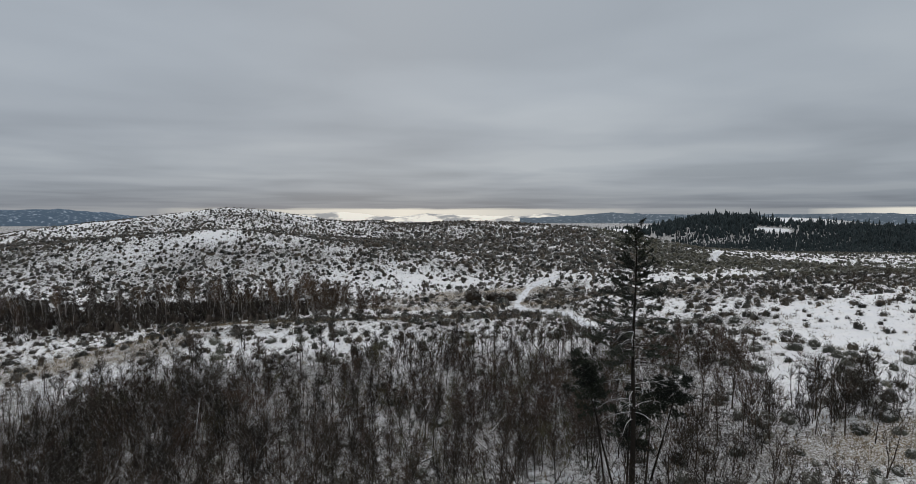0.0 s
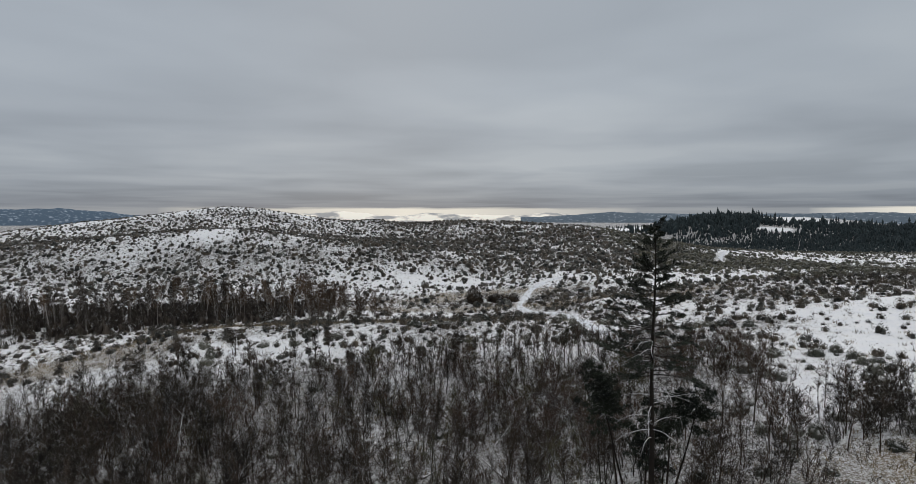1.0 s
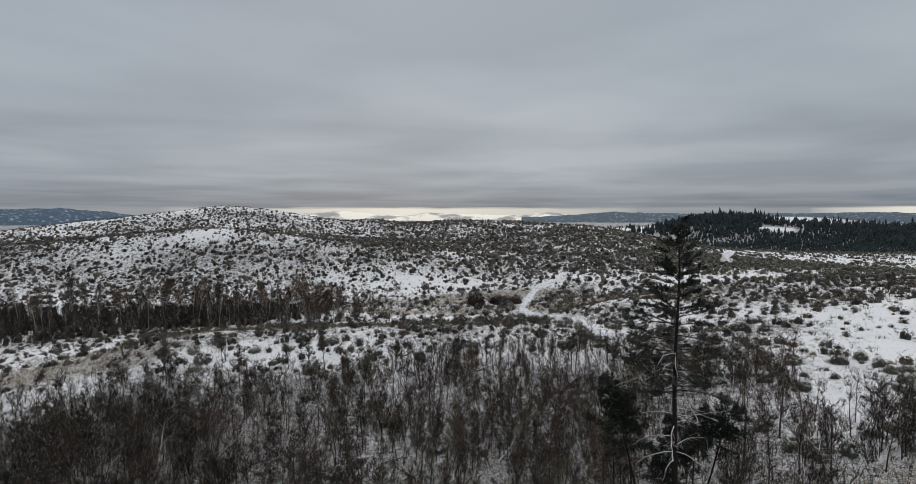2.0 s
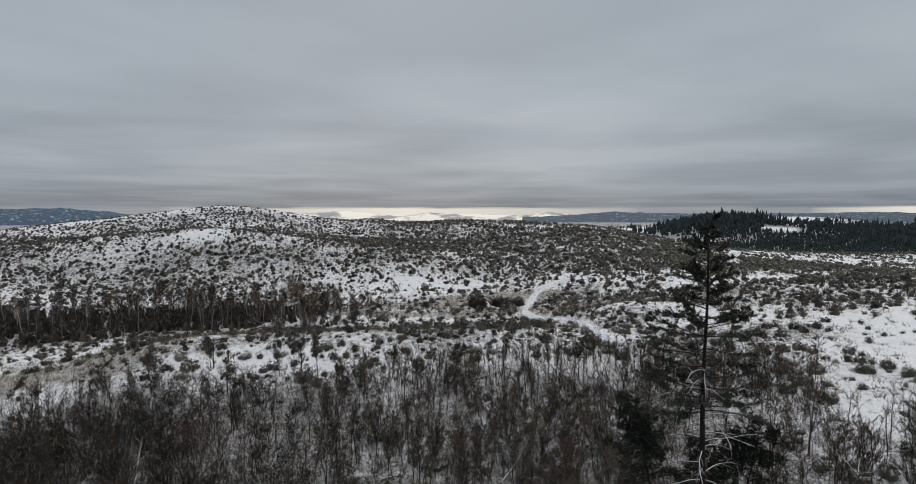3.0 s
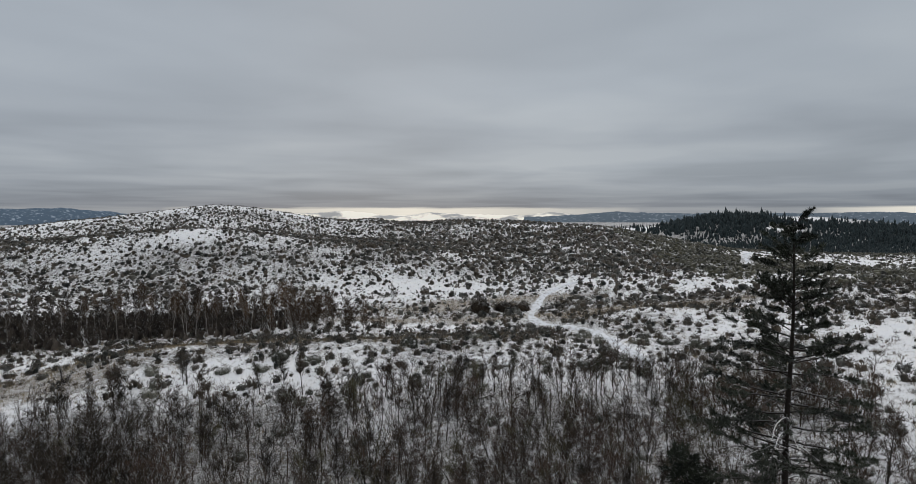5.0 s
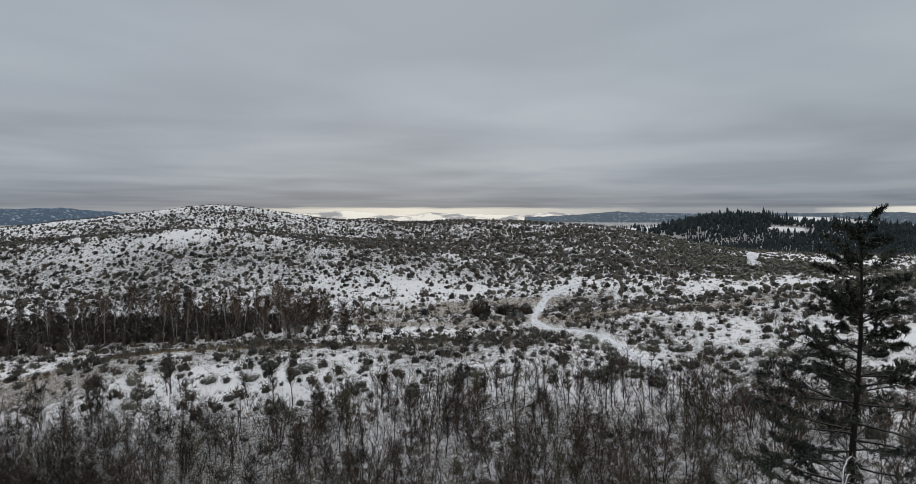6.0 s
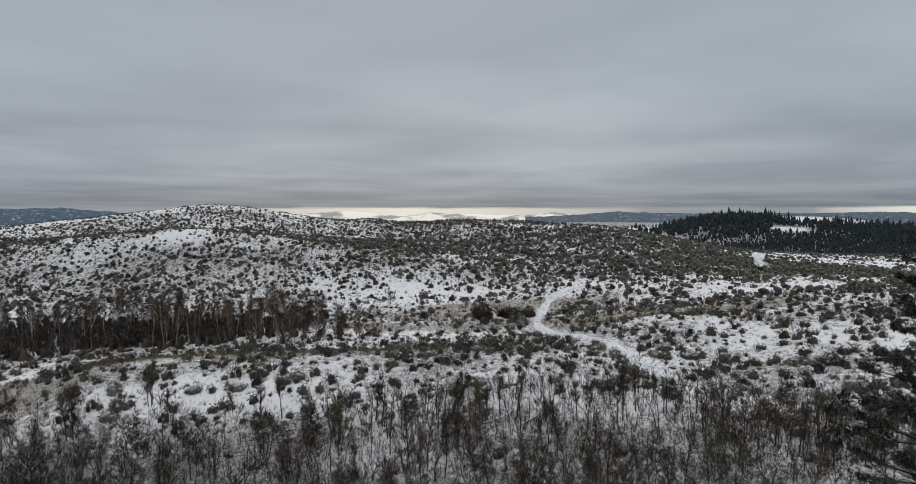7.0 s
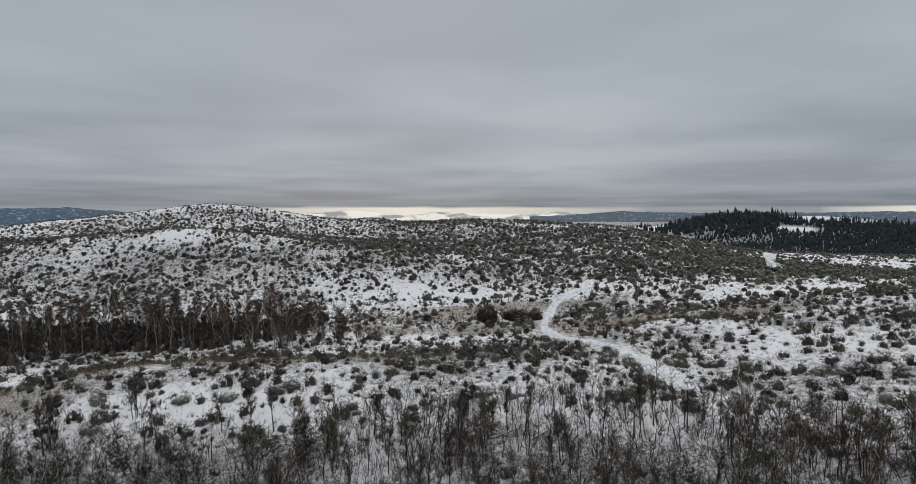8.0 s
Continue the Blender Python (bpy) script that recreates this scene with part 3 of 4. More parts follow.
def lone_pine():
    rng = np.random.default_rng(41)
    z0 = ground_at(*PINE_AT)
    top = 17.3 - z0
    tree = new("pine_tree")
    tree.location = (*PINE_AT, z0)
    tagged(tree, "tall dark pine with snow-laden dead lower branches", "tree")
    trunk, crown = Shape(), Shape()
    stem = np.array([[0.10 * math.sin(z * 0.45) * (z / top), 0.05 * math.cos(z * 0.6), z] for z in np.linspace(-0.5, top, 22)])
    f = np.linspace(0, 1, len(stem))
    trunk.tube(stem, 0.21 * (1 - f) ** 0.85 + 0.012, 9)
    nb, nt_ = [], []

    def tuft(p, d, size, count):
        for _ in range(count):
            w = d * 0.6 + rng.normal(0, 0.6, 3) + [0, 0, 0.12]
            w /= np.linalg.norm(w)
            q = p + rng.normal(0, 0.10, 3) * size
            nb.append(q)
            nt_.append(q + w * size * rng.uniform(0.55, 1.1))

    z, turn = 10.2, 0.0
    while z < top - 0.35:  # whorls of boughs, long below and short above
        rise = (z - 10.2) / (top - 10.2)
        for k in range(int(rng.integers(4, 6)) if rise < 0.8 else 3):
            turn += 2.4 + rng.uniform(-0.4, 0.4)
            h = z + rng.uniform(-0.2, 0.2)
            p = np.array([np.interp(h, stem[:, 2], stem[:, 0]), np.interp(h, stem[:, 2], stem[:, 1]), h])
            full = (0.4 + 2.95 * (1 - rise) ** 0.62) * rng.choice([0.55, 0.8, 1.0, 1.12])
            if k == 0 and rise < 0.55:  # the longest boughs reach out west
                turn, full = math.pi + rng.uniform(-0.5, 0.5), (0.4 + 3.1 * (1 - rise) ** 0.5) * rng.uniform(0.95, 1.15)
            d = np.array([math.cos(turn), math.sin(turn), rng.uniform(-0.12, 0.32) + 0.7 * rise ** 2])
            limb = bend(rng, p, d, full, 8, 0.07, rng.uniform(-0.06, 0.04))
            trunk.tube(limb, (0.010 + 0.011 * full) * np.linspace(1, 0.2, len(limb)), 4)
            bare = 0.45 if rise < 0.45 else 0.2
            for _ in range(int(9 + full * 8)):
                g = rng.uniform(bare * 0.6, 1.0)
                q, e = on_line(limb, g)
                e = e / np.linalg.norm(e)
                side = np.cross(e, [0, 0, 1]) * rng.choice([-1, 1])
                w = e * 0.8 + side * rng.uniform(0.3, 1.0) + [0, 0, rng.uniform(-0.18, 0.22)]
                w /= np.linalg.norm(w)
                ln = rng.uniform(0.25, 0.7) * (0.35 + 0.22 * full) * (1.3 - 0.6 * g)
                tw = bend(rng, q, w, ln, 3, 0.14, 0.02)
                trunk.tube(tw, np.linspace(0.009, 0.003, len(tw)), 3)
                if g > bare and rng.uniform() < 0.88:
                    for h2 in (0.35, 0.6, 0.85, 1.0):
                        c, cd = on_line(tw, h2)
                        tuft(c, cd / np.linalg.norm(cd), 0.16, 9)
            tuft(limb[-1], limb[-1] - limb[-2], 0.22, 18)
        z += rng.uniform(0.36, 0.58)
    for _ in range(14):  # the leader's ragged tip
        a, r = rng.uniform(0, 2 * math.pi), rng.uniform(0, 0.4)
        tuft(np.array([math.cos(a) * r, math.sin(a) * r, top - rng.uniform(0.0, 1.0)]), np.array([0, 0, 1.0]), 0.24, 12)
    crown.slivers(nb, nt_, 0.017)
    me = trunk.mesh("trunk", [PINE_BARK])
    bole = part("trunk", me, tree)
    part("crown", crown.mesh("crown", [PINE_NEEDLES]), tree, "sparse dark green needle clusters")
    for k in range(22):  # dead boughs, arching down
        z = 5.8 + 6.6 * k / 21 + rng.uniform(-0.3, 0.3)
        a = rng.choice([math.pi, 0.0, 4.7], p=[0.5, 0.32, 0.18]) + rng.normal(0, 0.6)
        bough, full = Shape(), rng.uniform(1.8, 3.4)
        p = (np.interp(z, stem[:, 2], stem[:, 0]), np.interp(z, stem[:, 2], stem[:, 1]), z)
        limb = bend(rng, p, (math.cos(a), math.sin(a), rng.uniform(0.1, 0.4)), full, 9, 0.09, -0.09)
        bough.tube(limb, np.linspace(0.036, 0.012, len(limb)), 6)
        for _ in range(5):
            q, e = on_line(limb, rng.uniform(0.25, 0.95))
            w = e / np.linalg.norm(e) + rng.normal(0, 0.45, 3)
            tw = bend(rng, q, w, rng.uniform(0.3, 0.9), 3, 0.15, -0.05)
            bough.tube(tw, np.linspace(0.018, 0.005, len(tw)), 3)
        part("dead_branch", bough.mesh("dead_branch", [DEAD_WOOD]), bole, "bare drooping branch with snow lying on it")


lone_pine()


def young_conifer(x, y, tall, wide, seed, needles, label, lean=0.03, clear=0.06):
    """A dense young evergreen of ragged outline."""
    rng = np.random.default_rng(seed)
    tree = new("young_conifer")
    tree.location = (x, y, ground_at(x, y))
    tagged(tree, label, "tree", "young evergreens beside the pine")
    wood, leaf = Shape(), Shape()
    stem = bend(rng, (0, 0, -0.4), (lean, 0, 1), tall + 0.4, 8, 0.03)
    wood.tube(stem, np.linspace(0.10, 0.01, len(stem)), 6)
    nb, nt_ = [], []
    for k in range(int(24 * tall / 3 * (1 - 0.6 * clear))):
        f = rng.uniform(clear, 0.97)
        p, _ = on_line(stem, f)
        a = rng.uniform(0, 2 * math.pi)
        ln = wide * min(1.0, 1.45 - 1.25 * f) * rng.choice([0.45, 0.75, 1.1, 1.5], p=[0.25, 0.3, 0.3, 0.15])
        limb = bend(rng, p, (math.cos(a), math.sin(a), rng.uniform(-0.1, 0.45)), ln, 4, 0.12, 0.0)
        wood.tube(limb, np.linspace(0.025, 0.006, len(limb)), 3)
        for _ in range(int(6 + 11 * ln)):
            q, e = on_line(limb, rng.uniform(0.35, 1.0))
            c = q + rng.normal(0, 0.11, 3)
            for _ in range(15):
                w = e / np.linalg.norm(e) * 0.5 + rng.normal(0, 0.6, 3)
                w /= np.linalg.norm(w)
                nb.append(c), nt_.append(c + w * rng.uniform(0.14, 0.30))
    leaf.hairs(nb, nt_, 0.020)
    part("trunk", wood.mesh("trunk", [PINE_BARK]), tree)
    part("crown", leaf.mesh("crown", [needles]), tree, "dense dark foliage flecked with snow")


young_conifer(12.2, 44.7, 11.7, 2.3, 5, FIR_NEEDLES, "dark young conifer leaning away from the pine", -0.24, 0.66)
young_conifer(11.6, 45.3, 10.2, 2.2, 12, FIR_NEEDLES, "ragged dark conifer leaning out beside the pine", -0.12, 0.58)
young_conifer(13.2, 45.0, 8.0, 1.9, 6, FIR_NEEDLES, "bushy dark conifer crowding the pine's foot", 0.02, 0.35)
young_conifer(14.6, 45.0, 8.9, 2.2, 7, FIR_NEEDLES, "dark evergreen with ragged top beside the pine", 0.10, 0.55)
young_conifer(15.2, 45.6, 9.3, 2.6, 21, FIR_NEEDLES, "ragged dark evergreen leaning over the bare scrub", 0.22, 0.62)
young_conifer(-19.6, 36.5, 4.5, 1.5, 8, FIR_NEEDLES, "small dark conifer among the bare scrub trees")


# ================= bare scrub trees in the foreground hollow =================
def scrub_limit(x):
    """How far north the bare trees reach."""
    return np.interp(x, [-100, -70, -46, -38, -25, -12, 8, 14, 20, 27, 33, 40, 46], [78, 84, 88, 88, 86, 88, 92, 90, 88, 85, 82, 73, 61])


def scrub_chance(x, y):
    edge = smooth((scrub_limit(x) - 1.5 * smooth((-x - 10) / 6) - y) / 6)
    east = 1 - smooth((x - 22 - 13 * smooth((y - 64) / 8)) / 8)
    clump = 0.92 + 0.5 * smooth((-x - 8) / 12) + 0.9 * value_noise(x / 9, y / 9, 51)
    gap = np.exp(-((x - 2) / 5) ** 2 - ((y - 37) / 5) ** 2) + 1.0 * np.exp(-((x - 0.5) / 6.5) ** 2 - ((y - 52.5) / 5) ** 2) + 1.3 * np.exp(-((x + 59) / 10) ** 2 - ((y - 77) / 12) ** 2)
    group = 0.9 * np.exp(-((x - 31) / 6) ** 2 - ((y - 53) / 5) ** 2) + 0.6 * np.exp(-((x - 46) / 4) ** 2 - ((y - 54) / 3.5) ** 2)
    row = 0.8 * smooth((x + 18) / 5) * (1 - smooth((x - 32) / 5)) * np.exp(-((y - scrub_limit(x) + 7) / 6) ** 2)
    return np.clip(edge * east * clump - gap * 0.8 + group + row * edge, 0, 0.97)


ROW_TREES = [  # x, y, which form
    (-3.6, 84.2, 0), (-2.4, 82.8, 1), (-0.7, 83.8, 2), (1.5, 83.7, 1), (2.1, 83.4, 0), (3.6, 84.3, 2), (5.2, 83.9, 1), (7.5, 78.6, 0), (10.7, 82.7, 2), (11.2, 80.5, 0),
    (14.0, 80.8, 1), (16.2, 82.5, 0), (18.5, 81.7, 2), (20.6, 77.6, 3), (20.3, 74.8, 4), (21.1, 72.4, 3), (24.9, 74.3, 3), (26.1, 72.6, 3), (27.0, 71.5, 3), (23.0, 79.5, 4),
    (-14.6, 83.2, 3), (-17.9, 85.0, 0), (-19.9, 84.6, 2), (-22.7, 84.9, 1), (-28.9, 84.7, 3), (-32.3, 87.6, 3), (-37.7, 82.6, 0), (-39.5, 85.8, 3), (-8.5, 84.1, 0), (-6.5, 79.1, 2),
    (-4.8, 78.5, 0), (-11.5, 81, 1), (-25.5, 81, 4),
]


def grow_scrub():
    rng = np.random.default_rng(7)
    kinds = []
    specs = [  # tall, stems, spread, limbs, twigs, girth, lowest limb, twig stuff
        (6.4, 1, 0.1, 30, 8, 0.075, 0.3, TWIGS), (5.2, 2, 0.28, 14, 6, 0.06, 0.3, TWIGS), (4.2, 5, 0.45, 7, 5, 0.034, 0.22, TWIGS),
        (7.0, 1, 0.1, 32, 8, 0.08, 0.34, TWIGS), (4.8, 6, 0.38, 7, 5, 0.03, 0.22, TWIGS_RED), (5.6, 3, 0.3, 11, 5, 0.05, 0.28, TWIGS_OLIVE),
        (3.4, 6, 0.6, 6, 5, 0.016, 0.18, TWIGS), (6.0, 2, 0.2, 15, 6, 0.062, 0.35, TWIGS_RED), (3.8, 7, 0.45, 6, 4, 0.017, 0.18, TWIGS_OLIVE),
    ]
    labels = ["slender bare birch scrub dusted with snow", "forked leafless tree in the snowy hollow", "bushy bare willow with many thin stems",
              "tall leafless birch with fine dark twigs", "reddish leafless thicket shrub of upright stems", "olive-tinged bare tree with several stems",
              "low spreading bare shrub in snow", "twin-stemmed bare tree with russet twigs", "olive-brown leafless broom-like shrub"]
    for spec, label in zip(specs, labels):
        for rep in range(2):
            wood, fine = bare_tree(rng, *spec[:7])
            lite = bare_tree(rng, *spec[:3], max(4, int(spec[3] * 0.5)), max(3, int(spec[4] * 0.5)), *spec[5:7], 2.9, True)
            kinds.append((wood, fine, spec[7], label, lite))
    X, Y = scatter(rng, -85, 52, 24, 98, 1.62, scrub_chance)
    ok = (np.abs(X) < Y * 0.82 + 6) & (np.hypot(X - PINE_AT[0], Y - PINE_AT[1]) > 2.2) & (off_track(X, Y) > 0.8) & (np.hypot(X - 9.5, Y - 44.6) > 1.5) & (np.hypot(X - 15.9, Y - 45.2) > 1.5)
    X, Y = X[ok], Y[ok]
    order = np.argsort(np.hypot(X - 2, (Y - 60) * 0.8))
    X, Y = X[order], Y[order]
    Z = height(X, Y)
    pick = rng.integers(0, len(kinds), len(X))
    size, turn = rng.uniform(0.68, 1.12, len(X)) * np.interp(Y, [48, 72], [1.0, 0.84]), rng.uniform(0, 6.28, len(X))
    models = []
    for wood, fine, twigs, label, lite in kinds:
        models.append((wood.mesh("trunk", [BARK]), fine.mesh("crown", [twigs]), label))
    used = {}
    for k in range(min(290, len(X))):
        w, f, label = models[pick[k]]
        m = pose(X[k], Y[k], Z[k], 0, 0, math.degrees(turn[k]))
        if pick[k] in used:
            ob = copy_thing(used[pick[k]], m)
        else:
            ob = new("bare_tree")
            tagged(ob, label, "tree", "bare trees of the hollow")
            part("trunk", w, ob)
            part("crown", f, ob)
            ob.matrix_basis = m
            used[pick[k]] = ob
        ob.scale = (size[k], size[k], size[k])
    stout_trees = [bare_tree(rng, 4.8, 1, 0.1, 30, 8, 0.08, 0.40, 1.6) for _ in range(3)] + [bare_tree(rng, 4.6, 4, 0.4, 12, 7, 0.055, 0.25, 1.6) for _ in range(2)]
    stout_trees = [(w.mesh("trunk", [BARK]), f.mesh("crown", [c])) for (w, f), c in zip(stout_trees, [TWIGS, TWIGS_OLIVE, TWIGS, TWIGS, TWIGS_RED])]
    used = {}
    for k, (x, y, i) in enumerate(ROW_TREES):
        m = pose(x, y, ground_at(x, y), 0, 0, k * 77)
        if i in used:
            ob = copy_thing(used[i], m)
        else:
            ob = new("bare_tree")
            tagged(ob, "small dark-trunked tree with a rounded crown of bare twigs" if i < 3 else "many-stemmed bare tree with spreading snow-dusted branches", "tree", "small trees at the hollow's edge")
            part("trunk", stout_trees[i][0], ob)
            part("crown", stout_trees[i][1], ob)
            ob.matrix_basis = m
            used[i] = ob
        ob.scale = [(0.85, 1.0, 1.1, 0.92)[k % 4]] * 3
    packs = []
    for _, _, _, _, (wood, fine) in kinds:
        v, t, m = wood.arrays()
        v2, t2, m2 = fine.arrays()
        packs.append((np.vstack([v, v2]), np.vstack([t, t2 + len(v)]), np.concatenate([m, m2])))
    rest = range(290, len(X))
    if len(X) > 290:
        strew([packs[pick[k]] for k in rest], [(X[k], Y[k], Z[k]) for k in rest], [size[k] for k in rest], [turn[k] for k in rest],
              "bare_thicket", [SCRUB], "thicket of leafless snow-dusted scrub trees", "thicket")


grow_scrub()


def dense_shrubs():
    """Near-black masses of upright twigs between the thinner trees."""
    rng = np.random.default_rng(15)
    models = [bare_tree(rng, 4.2, 8, 0.45, 7, 9, 0.022, 0.10, 1.9, True) for _ in range(2)] + [bare_tree(rng, 4.8, 8, 0.38, 7, 9, 0.024, 0.14, 1.9, True) for _ in range(2)]
    models += [bare_tree(rng, 4.4, 8, 0.42, 7, 9, 0.020, 0.14, 1.7, True) for _ in range(3)]
    skins = [DARK_SHRUB] * 4 + [TWIGS_RED, TWIGS_RED, TWIGS_OLIVE]
    meshes = [(w.mesh("stump", [BARK]), f.mesh("crown", [c])) for (w, f), c in zip(models, skins)]
    labels = ["dense dark leafless shrub with crowded upright twigs"] * 4 + ["reddish-brown leafless shrub of many fine stems"] * 2 + ["olive-brown leafless shrub of many fine stems"]
    spots = [(33.5, 54), (36.5, 53), (35, 57), (45, 55.5), (48.5, 53.5), (39.5, 51.5), (40, 56), (34.5, 52.5), (37.5, 56), (47, 53), (6, 72), (35.5, 54), (37, 52), (38.5, 54.5), (46, 54), (48, 55), (29, 54), (31, 51.5), (-6.5, 69), (18.5, 47), (21, 50), (23.5, 46.5)]
    X, Y = scatter(rng, -62, -8, 36, 84, 3.1, lambda x, y: np.clip(0.30 + 0.5 * smooth((-14 - x) / 10) + 1.2 * value_noise(x / 14, y / 14, 91) - 1.5 * np.exp(-((x + 59) / 10) ** 2 - ((y - 77) / 12) ** 2), 0, 1) * (y < scrub_limit(x) - 5) * (np.abs(x) < 0.8 * y - 2))
    spots = [(x, y, 0) for x, y in spots + list(zip(X, Y))]
    X, Y = scatter(rng, -52, -18, 44, 76, 2.9, lambda x, y: 0.9 * np.exp(-(((x + 36) / 13) ** 2 + ((y - 62) / 10) ** 2) ** 2))
    spots += [(x, y, 0) for x, y in zip(X, Y)]
    X, Y = scatter(rng, -14, 31, 50, 84, 3.2, lambda x, y: np.clip(0.20 + 0.55 * smooth((x - 13) / 4) * smooth((y - 62) / 5) + 0.75 * np.exp(-((x - 5) / 8) ** 2 - ((y - 64) / 8) ** 2) - 0.9 * np.exp(-((x - 0.5) / 7) ** 2 - ((y - 52.5) / 5) ** 2) + 1.0 * value_noise(x / 10, y / 10, 95), 0, 1) * (y < scrub_limit(x) - 4) * (off_track(x, y) > 2) * (np.hypot(x - 13, y - 44.5) > 3.4))
    spots += [(x, y, 1) for x, y in zip(X, Y)]
    spots = sorted(spots, key=lambda p: math.hypot(0.6 * p[0], p[1] - 40))[:296]
    used = {}
    for x, y, brown in spots:
        i = int(rng.integers(4, 7)) if brown or (x < 20 and rng.uniform() < 0.10) else int(rng.integers(4))
        s = rng.uniform(0.8, 1.2) * (1.25 if x > 24 or x < -14 else 1.0)
        m = pose(x, y, ground_at(x, y), 0, 0, rng.uniform(0, 360))
        if i in used:
            ob = copy_thing(used[i], m)
        else:
            ob = new("dense_shrub")
            tagged(ob, labels[i], "shrub", "dense shrubs in the hollow")
            part("stump", meshes[i][0], ob)
            part("crown", meshes[i][1], ob)
            ob.matrix_basis = m
            used[i] = ob
        ob.scale = (s, s, s)


dense_shrubs()


def saplings():
    """Thin stalks and dead bracken standing between the trees."""
    rng = np.random.default_rng(9)
    X, Y = scatter(rng, -85, 50, 26, 94, 0.66, lambda x, y: np.clip(scrub_chance(x, y) * 0.9 + 0.08 * (y < scrub_limit(x) + 6), 0, 1))
    ok = off_track(X, Y) > 0.3
    X, Y = X[ok], Y[ok]
    Z = height(X, Y)
    n = len(X)
    tall = rng.uniform(0.4, 2.4, n) * rng.uniform(0.4, 1, n)
    base = np.column_stack([X, Y, Z - 0.1])
    tip = base + np.column_stack([rng.normal(0, 0.22, n) * tall, rng.normal(0, 0.22, n) * tall, tall])
    s = Shape()
    s.spikes(base, tip, rng.uniform(0.008, 0.018, n))
    for _ in range(3):
        f = rng.uniform(0.3, 0.9, n)[:, None]
        q = base + (tip - base) * f
        w = np.column_stack([rng.normal(0, 0.35, n), rng.normal(0, 0.35, n), rng.uniform(0.05, 0.5, n)]) * tall[:, None] * 0.5
        s.slivers(q, q + w, 0.010)
    tagged(new("saplings", s.mesh("saplings", [STALKS])), "thin leafless saplings and dead stalks in snow", "saplings", kind="stuff")


saplings()


def grass_tufts():
    rng = np.random.default_rng(19)
    X, Y = scatter(rng, -90, 90, 25, 165, 1.0, lambda x, y: np.clip(0.05 + 1.3 * dryness(x, y) + 0.25 * thickness(x, y) * (y < 125), 0, 1))
    ok = off_track(X, Y) > 0.2
    X, Y = X[ok], Y[ok]
    Z = height(X, Y)
    s = Shape()
    for _ in range(9):
        n = len(X)
        b = np.column_stack([X + rng.normal(0, 0.25, n), Y + rng.normal(0, 0.25, n), Z - 0.05])
        t = b + np.column_stack([rng.normal(0, 0.16, n), rng.normal(0, 0.16, n), rng.uniform(0.25, 0.7, n)])
        s.hairs(b, t, 0.03)
    tagged(new("dry_grass", s.mesh("dry_grass", [GRASS])), "pale dry grass tufts poking through snow", "grass", kind="stuff")


grass_tufts()


def stubble():
    """Single stalks of heath and bracken standing out of the snow."""
    rng = np.random.default_rng(37)
    X, Y = scatter(rng, -85, 95, 34, 128, 0.62, lambda x, y: np.clip((0.25 + 0.5 * value_noise(x / 4, y / 4, 81) + 0.5 * thickness(x, y)) * (np.abs(x) < 0.82 * y + 2) * 0.6, 0, 1))
    ok = off_track(X, Y) > 0.1
    X, Y = X[ok], Y[ok]
    n = len(X)
    tall = rng.uniform(0.08, 0.32, n)
    b = np.column_stack([X, Y, height(X, Y) - 0.05])
    s = Shape()
    s.spikes(b, b + np.column_stack([rng.normal(0, 0.5, n) * tall, rng.normal(0, 0.5, n) * tall, tall]), rng.uniform(0.015, 0.04, n))
    tagged(new("stubble", s.mesh("stubble", [HEATHER])), "dead brown stalks standing out of thin snow", "stalks", kind="stuff")


stubble()


# ================= gorse and heath =================
def heather_tufts():
    """Low heather between the bushes."""
    rng = np.random.default_rng(29)
    X, Y = scatter(rng, -95, 110, 62, 170, 1.08, lambda x, y: np.clip(0.9 * thickness(x, y) * (1 - 0.7 * dryness(x, y)) * (y > scrub_limit(x) - 8) * (np.abs(x) < 0.82 * y + 4), 0, 0.8))
    ok = off_track(X, Y) > 0.3
    X, Y = X[ok], Y[ok]
    n = len(X)
    size = rng.uniform(0.3, 0.8, n)
    Z = height(X, Y)
    s = Shape()
    for x, y, z, k in zip(X, Y, Z, size):
        lump(s, rng, (x, y, z - 0.05), 0.5 * k, 0.4 * k, 5, 1, 0.4)
    for _ in range(9):
        a, r = rng.uniform(0, 6.28, n), rng.uniform(0.05, 0.6, n) * size
        b = np.column_stack([X + np.cos(a) * r, Y + np.sin(a) * r, Z - 0.05])
        t = b + np.column_stack([np.cos(a) * 0.35, np.sin(a) * 0.35, rng.uniform(0.4, 0.8, n)]) * size[:, None] + rng.normal(0, 0.08, (n, 3))
        s.hairs(b, t, 0.045 * size)
    tagged(new("heather", s.mesh("heather", [HEATHER])), "low brown heather tufts poking through snow", "heather", kind="stuff")


heather_tufts()


